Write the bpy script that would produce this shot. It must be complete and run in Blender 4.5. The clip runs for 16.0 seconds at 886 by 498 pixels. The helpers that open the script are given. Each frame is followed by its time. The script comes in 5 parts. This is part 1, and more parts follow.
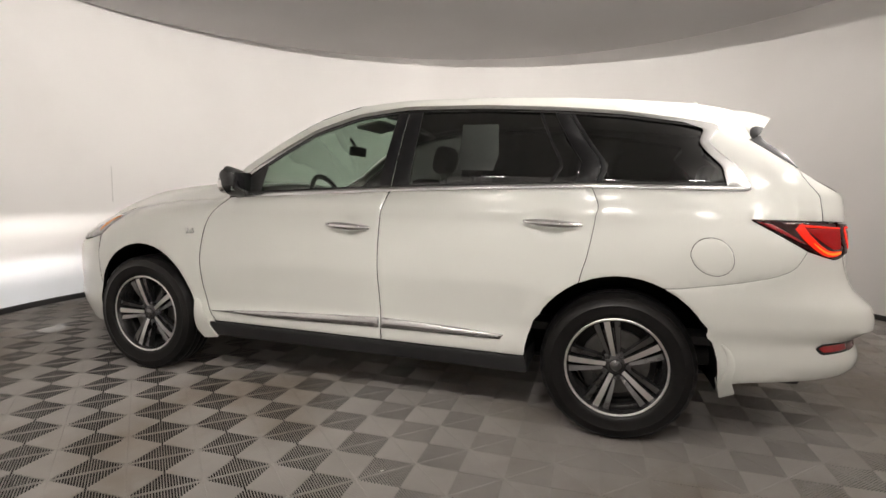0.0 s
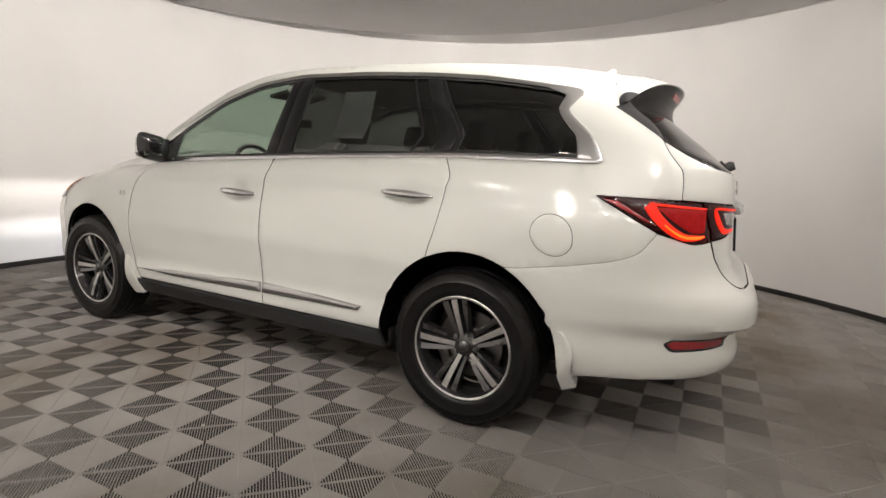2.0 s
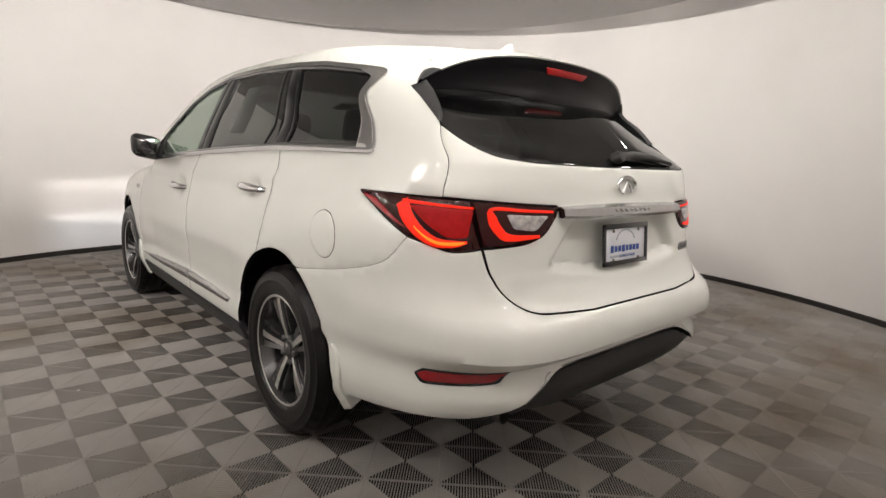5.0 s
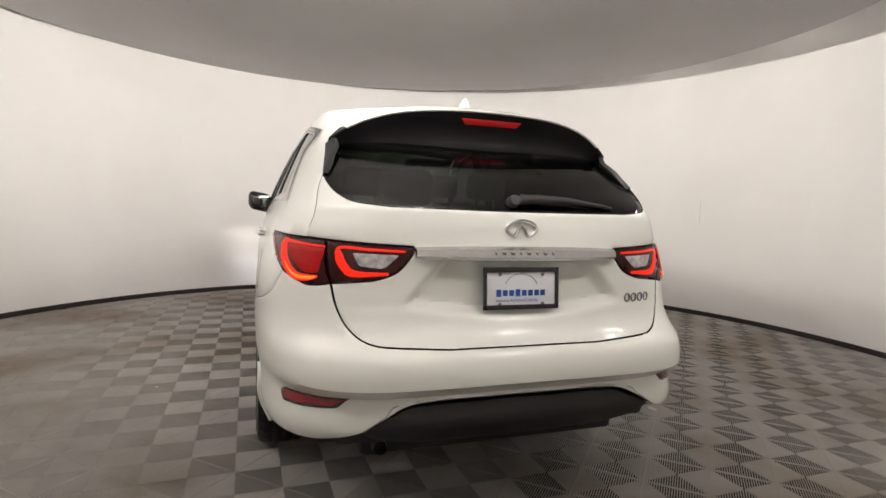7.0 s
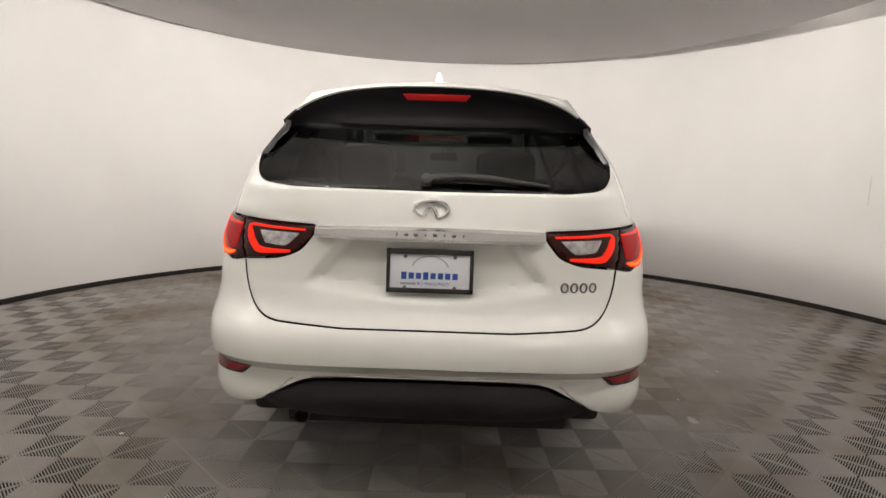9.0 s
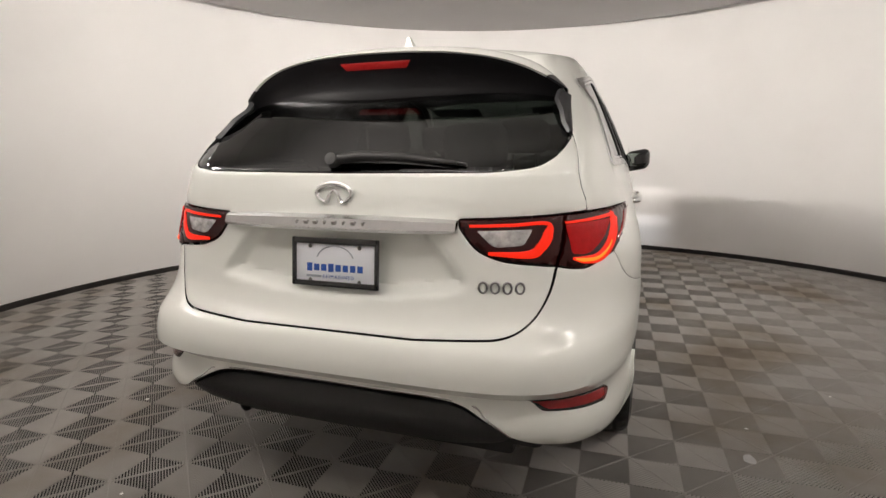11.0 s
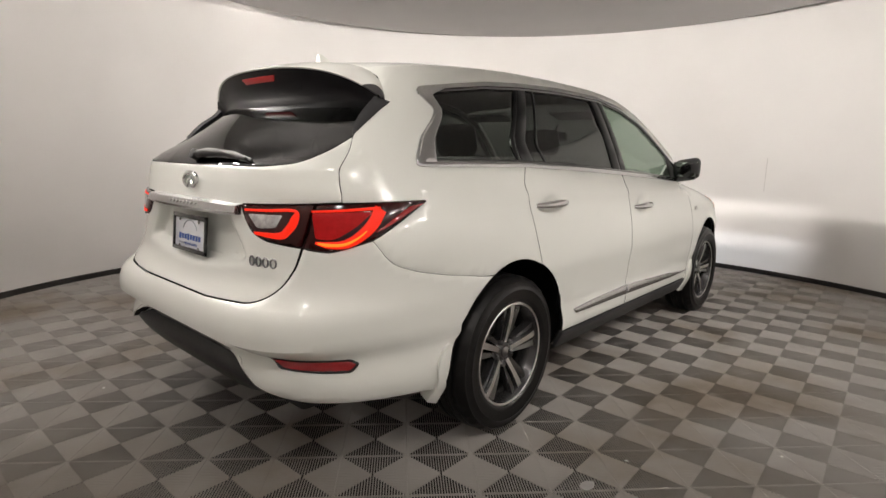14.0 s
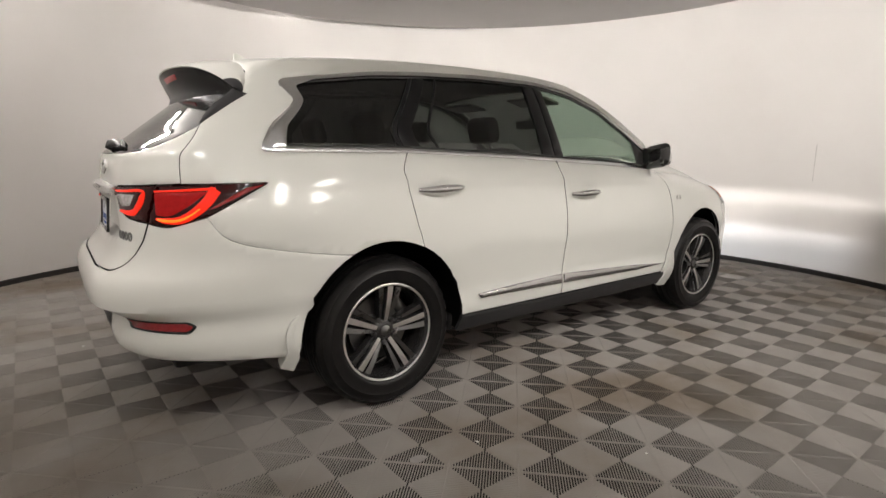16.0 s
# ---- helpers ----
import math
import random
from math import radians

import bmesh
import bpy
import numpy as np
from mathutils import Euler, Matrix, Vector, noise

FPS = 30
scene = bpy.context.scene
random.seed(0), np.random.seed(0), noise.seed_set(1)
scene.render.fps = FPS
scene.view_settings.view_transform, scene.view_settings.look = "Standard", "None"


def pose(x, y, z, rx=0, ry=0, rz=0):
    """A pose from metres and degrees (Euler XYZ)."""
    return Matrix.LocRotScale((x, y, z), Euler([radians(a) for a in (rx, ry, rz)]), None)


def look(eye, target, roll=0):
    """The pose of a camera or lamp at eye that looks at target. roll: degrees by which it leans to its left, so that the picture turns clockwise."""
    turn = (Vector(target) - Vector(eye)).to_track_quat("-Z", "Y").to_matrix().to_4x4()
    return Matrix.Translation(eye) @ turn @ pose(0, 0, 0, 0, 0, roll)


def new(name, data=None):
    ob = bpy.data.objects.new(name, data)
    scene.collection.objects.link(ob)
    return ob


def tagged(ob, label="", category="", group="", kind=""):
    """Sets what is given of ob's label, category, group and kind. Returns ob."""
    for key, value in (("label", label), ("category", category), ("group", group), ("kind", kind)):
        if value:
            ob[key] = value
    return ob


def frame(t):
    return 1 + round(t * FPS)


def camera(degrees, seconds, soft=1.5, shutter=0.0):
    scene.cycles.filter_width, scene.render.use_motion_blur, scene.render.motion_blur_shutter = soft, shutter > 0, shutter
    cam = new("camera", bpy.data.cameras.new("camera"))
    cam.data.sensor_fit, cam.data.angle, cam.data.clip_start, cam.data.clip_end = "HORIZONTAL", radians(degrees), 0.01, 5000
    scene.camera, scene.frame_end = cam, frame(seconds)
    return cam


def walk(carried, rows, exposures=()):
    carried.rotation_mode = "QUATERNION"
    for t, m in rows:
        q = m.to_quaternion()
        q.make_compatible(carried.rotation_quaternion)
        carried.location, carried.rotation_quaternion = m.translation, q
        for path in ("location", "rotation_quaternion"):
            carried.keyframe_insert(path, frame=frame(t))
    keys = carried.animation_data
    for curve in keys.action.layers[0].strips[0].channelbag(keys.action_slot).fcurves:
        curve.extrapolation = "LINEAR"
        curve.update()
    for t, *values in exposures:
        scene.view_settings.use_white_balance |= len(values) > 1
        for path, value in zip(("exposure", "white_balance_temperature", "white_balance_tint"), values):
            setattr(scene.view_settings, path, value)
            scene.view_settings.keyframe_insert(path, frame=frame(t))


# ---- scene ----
cam = camera(79.3, 16.0)
PATH = [
    (0, (-3.605, -1.371, 1.244), (-1.706, -0.789, 1.005), 1.3),
    (0.5, (-3.515, -1.647, 1.208), (-1.648, -0.973, 0.966), 0.9),
    (1, (-3.352, -1.9, 1.255), (-1.509, -1.18, 0.965), 1.4),
    (1.5, (-3.213, -2.194, 1.195), (-1.409, -1.392, 0.876), 2.6),
    (2, (-3.098, -2.452, 1.206), (-1.343, -1.543, 0.899), 2.8),
    (2.5, (-2.894, -2.668, 1.218), (-1.191, -1.658, 0.934), 3.1),
    (3, (-2.73, -2.891, 1.229), (-1.091, -1.789, 0.909), 2.7),
    (3.5, (-2.533, -3.077, 1.234), (-0.978, -1.878, 0.856), 2.9),
    (4, (-2.287, -3.222, 1.239), (-0.806, -1.924, 0.89), 3.3),
    (4.5, (-2.11, -3.429, 1.255), (-0.722, -2.034, 0.895), 2.8),
    (5, (-1.903, -3.595, 1.232), (-0.597, -2.117, 0.904), 2.6),
    (7.3, (-0.755, -4.402, 1.245), (-0.205, -2.484, 1.083), 2.1),
    (7.5, (-0.634, -4.444, 1.247), (-0.141, -2.514, 1.059), 2.3),
    (8, (-0.400, -4.521, 1.246), (-0.104, -2.555, 1.034), 3.0),
    (8.5, (-0.150, -4.491, 1.275), (-0.002, -2.514, 1.005), 3.0),
    (8.7, (-0.060, -4.468, 1.277), (0.022, -2.486, 1.022), 2.5),
    (11, (0.889, -4.008, 1.288), (0.248, -2.146, 0.939), -0.3),
    (11.5, (1.134, -3.941, 1.305), (0.357, -2.13, 0.962), -0.3),
    (12, (1.355, -3.909, 1.283), (0.457, -2.16, 0.917), -0.2),
    (12.5, (1.606, -3.854, 1.283), (0.576, -2.18, 0.913), 0.7),
    (13, (1.834, -3.718, 1.272), (0.708, -2.108, 0.896), 1.7),
    (13.5, (2.051, -3.577, 1.276), (0.833, -2.035, 0.905), 1.9),
    (14, (2.294, -3.467, 1.28), (0.98, -1.997, 0.944), 1.3),
    (14.5, (2.495, -3.288, 1.258), (1.095, -1.894, 0.946), 1.0),
    (15, (2.684, -3.098, 1.288), (1.236, -1.756, 0.968), 1.4),
    (15.5, (2.92, -2.919, 1.273), (1.412, -1.644, 0.962), 0.7),
    (16, (3.119, -2.738, 1.244), (1.537, -1.566, 0.891), 0.4),
]
walk(cam, [(t, look(eye, target, roll)) for t, eye, target, roll in PATH])

# ---- world and lights ----
world = bpy.data.worlds.new("world")
scene.world = world
world.use_nodes = True
world.node_tree.nodes["Background"].inputs["Color"].default_value = (0.55, 0.52, 0.5, 1)
world.node_tree.nodes["Background"].inputs["Strength"].default_value = 0.02
scene.view_settings.exposure = 0.2

CEIL = 2.97
ROOM_LOW = (0.2, -0.5, 4.30)
ROOM_TOP = (0.02, -0.07, 3.84)
UPPER = 3.4
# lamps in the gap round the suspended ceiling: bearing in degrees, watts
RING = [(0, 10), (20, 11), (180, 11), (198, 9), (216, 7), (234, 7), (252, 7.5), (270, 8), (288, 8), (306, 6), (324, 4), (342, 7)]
# floods added unseen under the disc's rear rim, aimed level across the room at the walls
FILL_LAMPS = [(k, 14.2) for k in range(218, 291, 9)]


def area_lamp(name, m, power, sx, sy, colour=(1.0, 0.937, 0.876)):
    data = bpy.data.lights.new(name, "AREA")
    data.shape, data.size, data.size_y, data.energy, data.color = "RECTANGLE", sx, sy, power, colour
    ob = new(name, data)
    ob.matrix_world = m
    return ob


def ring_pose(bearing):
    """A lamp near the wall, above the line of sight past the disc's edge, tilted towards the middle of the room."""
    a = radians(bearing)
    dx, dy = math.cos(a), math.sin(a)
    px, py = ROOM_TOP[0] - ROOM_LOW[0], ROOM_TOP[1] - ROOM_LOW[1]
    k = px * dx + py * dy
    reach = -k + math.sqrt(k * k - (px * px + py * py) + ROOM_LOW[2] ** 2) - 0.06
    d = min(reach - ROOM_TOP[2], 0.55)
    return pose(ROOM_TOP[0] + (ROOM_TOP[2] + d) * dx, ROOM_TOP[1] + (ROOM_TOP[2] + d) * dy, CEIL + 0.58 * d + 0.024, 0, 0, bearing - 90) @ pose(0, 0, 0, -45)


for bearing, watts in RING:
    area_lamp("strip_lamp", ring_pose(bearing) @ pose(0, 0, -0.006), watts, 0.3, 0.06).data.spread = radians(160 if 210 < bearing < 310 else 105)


def fill_pose(bearing):
    """An added flood lamp hung unseen outside the disc's rear rim, its -z axis aimed a little below level at the far
    wall.
    """
    a = radians(bearing)
    r = ROOM_TOP[2] + 0.22
    return pose(ROOM_TOP[0] + r * math.cos(a), ROOM_TOP[1] + r * math.sin(a), CEIL - 0.1, 0, 0, bearing - 90 + 0.95 * (bearing - 254)) @ pose(0, 0, 0, -86)


# fill light added to brighten the walls evenly
for bearing, watts in FILL_LAMPS:
    area_lamp("fill_lamp", fill_pose(bearing) @ pose(0, 0, -0.03), watts, 0.36, 0.04).data.spread = radians(58)


def beam_lamp(name, at, power, colour):
    data = bpy.data.lights.new(name, "SPOT")
    data.energy, data.color, data.spot_size, data.spot_blend, data.shadow_soft_size = power, colour, radians(88), 0.7, 0.0015
    ob = new(name, data)
    ob.matrix_world = look(at, (at[0], at[1] + 1, at[2] - 0.06))
    return ob


BEAMS = [(-0.53, 2.338, 0.80, 40, (1.0, 0.93, 0.88)), (0.53, 2.338, 0.80, 40, (1.0, 0.93, 0.88)), (-0.52, 2.404, 0.42, 36, (0.93, 0.96, 1.0)), (0.52, 2.404, 0.42, 36, (0.93, 0.96, 1.0))]
for bx, by, bz, watts, colour in BEAMS:
    beam_lamp("beam_lamp", (bx, by, bz), watts, colour)


# ---- materials ----
def material(name, colour, rough=0.5, metal=0.0, coat=0.0, coat_rough=0.05, vary=0.06, scale=6.0, bump=0.0, bump_scale=200.0, emit=0.0, emit_colour=None, spec=0.5):
    mat = bpy.data.materials.new(name)
    mat.use_nodes = True
    nt = mat.node_tree
    p = nt.nodes["Principled BSDF"]
    p.inputs["Roughness"].default_value = rough
    p.inputs["Metallic"].default_value = metal
    p.inputs["Coat Weight"].default_value = coat
    p.inputs["Coat Roughness"].default_value = coat_rough
    p.inputs["Specular IOR Level"].default_value = spec
    p.inputs["Base Color"].default_value = (*colour, 1)
    tex = nt.nodes.new("ShaderNodeTexCoord")
    if vary:
        a = nt.nodes.new("ShaderNodeTexNoise")
        a.inputs["Scale"].default_value = scale
        a.inputs["Detail"].default_value = 6
        nt.links.new(tex.outputs["Object"], a.inputs["Vector"])
        ramp = nt.nodes.new("ShaderNodeMapRange")
        ramp.inputs["From Min"].default_value, ramp.inputs["From Max"].default_value = 0.3, 0.7
        ramp.inputs["To Min"].default_value, ramp.inputs["To Max"].default_value = 1 - vary, 1 + vary
        nt.links.new(a.outputs["Fac"], ramp.inputs["Value"])
        mix = nt.nodes.new("ShaderNodeVectorMath")
        mix.operation = "SCALE"
        mix.inputs[0].default_value = colour
        nt.links.new(ramp.outputs["Result"], mix.inputs["Scale"])
        nt.links.new(mix.outputs["Vector"], p.inputs["Base Color"])
        rr = nt.nodes.new("ShaderNodeMapRange")
        rr.inputs["To Min"].default_value, rr.inputs["To Max"].default_value = rough * 0.85, min(1, rough * 1.15)
        nt.links.new(a.outputs["Fac"], rr.inputs["Value"])
        nt.links.new(rr.outputs["Result"], p.inputs["Roughness"])
    if bump:
        b = nt.nodes.new("ShaderNodeTexNoise")
        b.inputs["Scale"].default_value = bump_scale
        b.inputs["Detail"].default_value = 4
        nt.links.new(tex.outputs["Object"], b.inputs["Vector"])
        bn = nt.nodes.new("ShaderNodeBump")
        bn.inputs["Strength"].default_value = bump
        bn.inputs["Distance"].default_value = 0.002
        nt.links.new(b.outputs["Fac"], bn.inputs["Height"])
        nt.links.new(bn.outputs["Normal"], p.inputs["Normal"])
    if emit:
        p.inputs["Emission Color"].default_value = (*(emit_colour or colour), 1)
        p.inputs["Emission Strength"].default_value = emit
    return mat


def glass(name, tint, gloss_rough=0.01):
    mat = bpy.data.materials.new(name)
    mat.use_nodes = True
    nt = mat.node_tree
    nt.nodes.remove(nt.nodes["Principled BSDF"])
    out = nt.nodes["Material Output"]
    tr = nt.nodes.new("ShaderNodeBsdfTransparent")
    tr.inputs["Color"].default_value = (*tint, 1)
    gl = nt.nodes.new("ShaderNodeBsdfGlossy")
    gl.inputs["Roughness"].default_value = gloss_rough
    fr = nt.nodes.new("ShaderNodeLayerWeight")
    fr.inputs["Blend"].default_value = 0.5
    p5 = nt.nodes.new("ShaderNodeMath")
    p5.operation = "POWER"
    p5.inputs[1].default_value = 5
    nt.links.new(fr.outputs["Facing"], p5.inputs[0])
    mr = nt.nodes.new("ShaderNodeMapRange")
    mr.inputs["To Min"].default_value, mr.inputs["To Max"].default_value = 0.065, 1.0
    nt.links.new(p5.outputs["Value"], mr.inputs["Value"])
    mix = nt.nodes.new("ShaderNodeMixShader")
    nt.links.new(mr.outputs["Result"], mix.inputs["Fac"])
    nt.links.new(tr.outputs["BSDF"], mix.inputs[1])
    nt.links.new(gl.outputs["BSDF"], mix.inputs[2])
    nt.links.new(mix.outputs["Shader"], out.inputs["Surface"])
    return mat


PAINT = material("pearl_white_paint", (0.79, 0.80, 0.755), 0.40, coat=0.9, coat_rough=0.15, vary=0.012, scale=3)
BLACK_GLOSS = material("gloss_black", (0.012, 0.012, 0.013), 0.12, coat=0.6, vary=0.1)
BLACK_PLASTIC = material("black_plastic", (0.022, 0.021, 0.021), 0.55, vary=0.15, bump=0.3, bump_scale=700)
SILL_PLASTIC = material("grey_black_plastic", (0.035, 0.035, 0.036), 0.45, vary=0.12, bump=0.2, bump_scale=500)
CHROME = material("chrome", (0.78, 0.78, 0.78), 0.07, metal=1.0, vary=0.03, scale=20)
MIRROR_GLASS = material("tinted_mirror", (0.30, 0.34, 0.32), 0.03, metal=1.0, vary=0)
SATIN_CHROME = material("satin_chrome", (0.56, 0.56, 0.56), 0.2, metal=1.0, vary=0.04, scale=15)
RUBBER = material("tyre_rubber", (0.009, 0.0085, 0.0085), 0.33, spec=0.32, vary=0.25, scale=18, bump=0.2, bump_scale=300)
ALLOY = material("machined_alloy", (0.86, 0.85, 0.84), 0.36, metal=1.0, vary=0.06, scale=25)
ALLOY_DARK = material("dark_alloy", (0.10, 0.098, 0.10), 0.22, metal=0.8, coat=0.4, vary=0.1, scale=12)
ALLOY_GREY = material("grey_polished_alloy", (0.23, 0.228, 0.23), 0.28, metal=1.0, coat=0.3, vary=0.08, scale=14)
STEEL = material("brake_steel", (0.2, 0.195, 0.19), 0.38, metal=1.0, vary=0.15, scale=30)
LENS_RED = material("red_lens", (0.27, 0.006, 0.010), 0.12, coat=1.0, vary=0.1, scale=30)
LENS_DARK = material("smoked_red_lens", (0.030, 0.0008, 0.001), 0.16, spec=0.25, coat=0.35, vary=0.1, scale=30)
LED_RED = material("red_light_guide", (0.1, 0.004, 0.004), 0.4, vary=0, spec=0.2, emit=0.75, emit_colour=(1.0, 0.025, 0.006))
LED_CORE = material("bright_light_guide_core", (0.5, 0.02, 0.006), 0.4, vary=0, spec=0.2, emit=1.5, emit_colour=(1.0, 0.16, 0.012))
LED_DIM = material("red_lamp_bowl", (0.14, 0.004, 0.005), 0.45, vary=0.3, scale=45, bump=0.6, bump_scale=130, spec=0.15, emit=0.17, emit_colour=(1.0, 0.008, 0.008))
LENS_CLEAR = material("clear_lamp_lens", (0.42, 0.40, 0.40), 0.15, coat=1.0, vary=0.35, scale=50)
LENS_AMBER = material("amber_lens", (0.75, 0.25, 0.04), 0.2, coat=1.0, vary=0.15, scale=60)
GLASS_FRONT = glass("clear_glass", (0.52, 0.61, 0.545))
GLASS_DARK = glass("privacy_glass", (0.075, 0.077, 0.075))
GLASS_REAR = glass("privacy_rear_glass", (0.04, 0.043, 0.042), 0.03)
CABIN = material("black_cabin_trim", (0.03, 0.028, 0.027), 0.7, vary=0.15, scale=10, bump=0.3)
LEATHER = material("dark_leather", (0.05, 0.045, 0.042), 0.5, vary=0.15, scale=12, bump=0.3, bump_scale=150)
HEADLINER = material("grey_headliner", (0.35, 0.33, 0.31), 0.9, vary=0.08, scale=10)
WALL = material("white_cyclorama_wall", (0.80, 0.78, 0.765), 0.75, vary=0.02, scale=1.3, bump=0.15, bump_scale=90)
CEILING = material("grey_ceiling", (0.55, 0.535, 0.53), 0.85, vary=0.04, scale=0.8, bump=0.1, bump_scale=60)
JOINT = material("wall_joint", (0.63, 0.61, 0.595), 0.8, vary=0.1, scale=20)
SKIRTING = material("black_skirting", (0.02, 0.017, 0.016), 0.5, vary=0.2)
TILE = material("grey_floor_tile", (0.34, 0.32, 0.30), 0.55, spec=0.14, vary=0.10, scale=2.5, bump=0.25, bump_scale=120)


def add_stains(mat, colour, scale, low, high, strength):
    """Patches of a second colour over a surface, at world size."""
    nt = mat.node_tree
    p = nt.nodes["Principled BSDF"]
    geo = nt.nodes.new("ShaderNodeNewGeometry")
    noise = nt.nodes.new("ShaderNodeTexNoise")
    noise.inputs["Scale"].default_value, noise.inputs["Detail"].default_value = scale, 6
    nt.links.new(geo.outputs["Position"], noise.inputs["Vector"])
    ramp = nt.nodes.new("ShaderNodeMapRange")
    for key, value in (("From Min", low), ("From Max", high), ("To Min", 0.0), ("To Max", strength)):
        ramp.inputs[key].default_value = value
    nt.links.new(noise.outputs["Fac"], ramp.inputs["Value"])
    mix = nt.nodes.new("ShaderNodeMix")
    mix.data_type = "RGBA"
    mix.inputs["B"].default_value = (*colour, 1)
    nt.links.new(ramp.outputs["Result"], mix.inputs["Factor"])
    old = p.inputs["Base Color"]
    if old.is_linked:
        nt.links.new(old.links[0].from_socket, mix.inputs["A"])
    else:
        mix.inputs["A"].default_value = old.default_value[:]
    nt.links.new(mix.outputs["Result"], p.inputs["Base Color"])


add_stains(TILE, (0.19, 0.15, 0.11), 0.9, 0.48, 0.68, 0.8)
add_stains(TILE, (0.36, 0.34, 0.32), 3.5, 0.58, 0.75, 0.5)


def dirt_shade_patch(mat, colour, centre, radius, strength):
    """A worn, dirty patch of a floor round one spot, with shade put into its colour and a ragged rim."""
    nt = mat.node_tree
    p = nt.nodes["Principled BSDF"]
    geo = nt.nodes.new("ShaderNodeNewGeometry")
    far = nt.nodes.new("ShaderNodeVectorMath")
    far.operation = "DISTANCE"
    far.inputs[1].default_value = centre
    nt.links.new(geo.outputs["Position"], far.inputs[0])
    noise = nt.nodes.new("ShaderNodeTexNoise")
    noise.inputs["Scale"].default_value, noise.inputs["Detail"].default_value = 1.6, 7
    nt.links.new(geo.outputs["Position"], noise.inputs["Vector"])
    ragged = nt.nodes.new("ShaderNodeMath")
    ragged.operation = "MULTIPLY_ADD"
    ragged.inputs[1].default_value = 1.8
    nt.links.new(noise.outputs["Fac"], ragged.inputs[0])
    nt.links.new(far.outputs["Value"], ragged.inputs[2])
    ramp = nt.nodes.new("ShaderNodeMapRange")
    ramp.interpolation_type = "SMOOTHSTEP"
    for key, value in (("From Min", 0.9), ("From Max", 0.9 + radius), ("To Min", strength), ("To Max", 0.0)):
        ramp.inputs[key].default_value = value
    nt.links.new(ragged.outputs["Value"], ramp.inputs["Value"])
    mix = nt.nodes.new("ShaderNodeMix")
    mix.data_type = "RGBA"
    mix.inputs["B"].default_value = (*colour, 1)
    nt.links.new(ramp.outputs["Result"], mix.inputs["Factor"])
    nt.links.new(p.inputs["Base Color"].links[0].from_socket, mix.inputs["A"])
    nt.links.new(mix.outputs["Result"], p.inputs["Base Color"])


# brown dirt behind the car, its tone also carrying the shade on that floor
dirt_shade_patch(TILE, (0.13, 0.095, 0.065), (0.3, -3.3, 0), 1.5, 0.5)
add_stains(WALL, (0.70, 0.67, 0.65), 0.8, 0.5, 0.72, 0.35)
SUBFLOOR = material("dark_subfloor", (0.012, 0.011, 0.010), 0.9, vary=0.2, scale=5)
PLATE_WHITE = material("plate_white", (0.75, 0.76, 0.80), 0.35, vary=0.03)
PLATE_BLUE = material("print_blue", (0.02, 0.08, 0.35), 0.4, vary=0.05)
PLATE_GREY = material("print_grey", (0.35, 0.38, 0.42), 0.4, vary=0.05)
LINER = material("dusty_black_liner", (0.005, 0.005, 0.005), 0.95, vary=0.2, spec=0.05)
SCRAP = material("dull_film_scrap", (0.27, 0.26, 0.25), 0.5, vary=0.1, scale=40)
# near-black for panel edges, putting the shade of the gaps into colour
GAP_SHADE = material("black_gap_shade", (0.008, 0.008, 0.008), 0.8, vary=0.1, spec=0.1)
PILLAR_BLACK = material("black_pillar_film", (0.012, 0.012, 0.013), 0.3, vary=0.05, spec=0.3)
FIN_BLACK = material("satin_black_fin", (0.03, 0.03, 0.032), 0.42, vary=0.08)
SPOILER_BLACK = material("black_spoiler_plastic", (0.006, 0.0055, 0.006), 0.32, vary=0.1, spec=0.14)
STICKER = material("grey_sticker", (0.040, 0.046, 0.042), 0.45, vary=0.08, scale=30)
PAPER = material("paper", (0.75, 0.74, 0.70), 0.8, vary=0.05, scale=20)
DIFFUSER = material("light_diffuser", (0.9, 0.9, 0.88), 0.5, vary=0, emit=6.0, emit_colour=(1.0, 0.95, 0.88))
LAMP_FRAME = material("lamp_frame", (0.6, 0.6, 0.58), 0.5, vary=0.04)


# ---- mesh helpers ----
def link_mesh(name, verts, faces, mat, parent=None, label="", smooth=True):
    me = bpy.data.meshes.new(name)
    me.from_pydata([tuple(map(float, v)) for v in verts], [], [tuple(int(i) for i in f) for f in faces])
    me.materials.append(mat)
    if smooth:
        me.shade_smooth()
        me.set_sharp_from_angle(angle=radians(38))
    ob = new(name, me)
    if parent:
        ob.parent = parent
    if label:
        ob["label"] = label
    return ob


def part(name, bm, mat, parent=None, label="", smooth=True, m=None):
    """Link a bmesh as one mesh object under a thing or a part."""
    me = bpy.data.meshes.new(name)
    if m is not None:
        bm.transform(m)
    bm.to_mesh(me)
    bm.free()
    me.materials.append(mat)
    if smooth:
        me.shade_smooth()
        me.set_sharp_from_angle(angle=radians(40))
    ob = new(name, me)
    if parent:
        ob.parent = parent
    if label:
        ob["label"] = label
    return ob


def box(sx, sy, sz, bevel=0.0, m=None, segments=2):
    bm = bmesh.new()
    bmesh.ops.create_cube(bm, size=1)
    bmesh.ops.scale(bm, vec=(sx, sy, sz), verts=bm.verts)
    if bevel:
        bmesh.ops.bevel(bm, geom=bm.edges[:], offset=bevel, segments=segments, affect="EDGES", profile=0.5)
    if m is not None:
        bm.transform(m)
    return bm


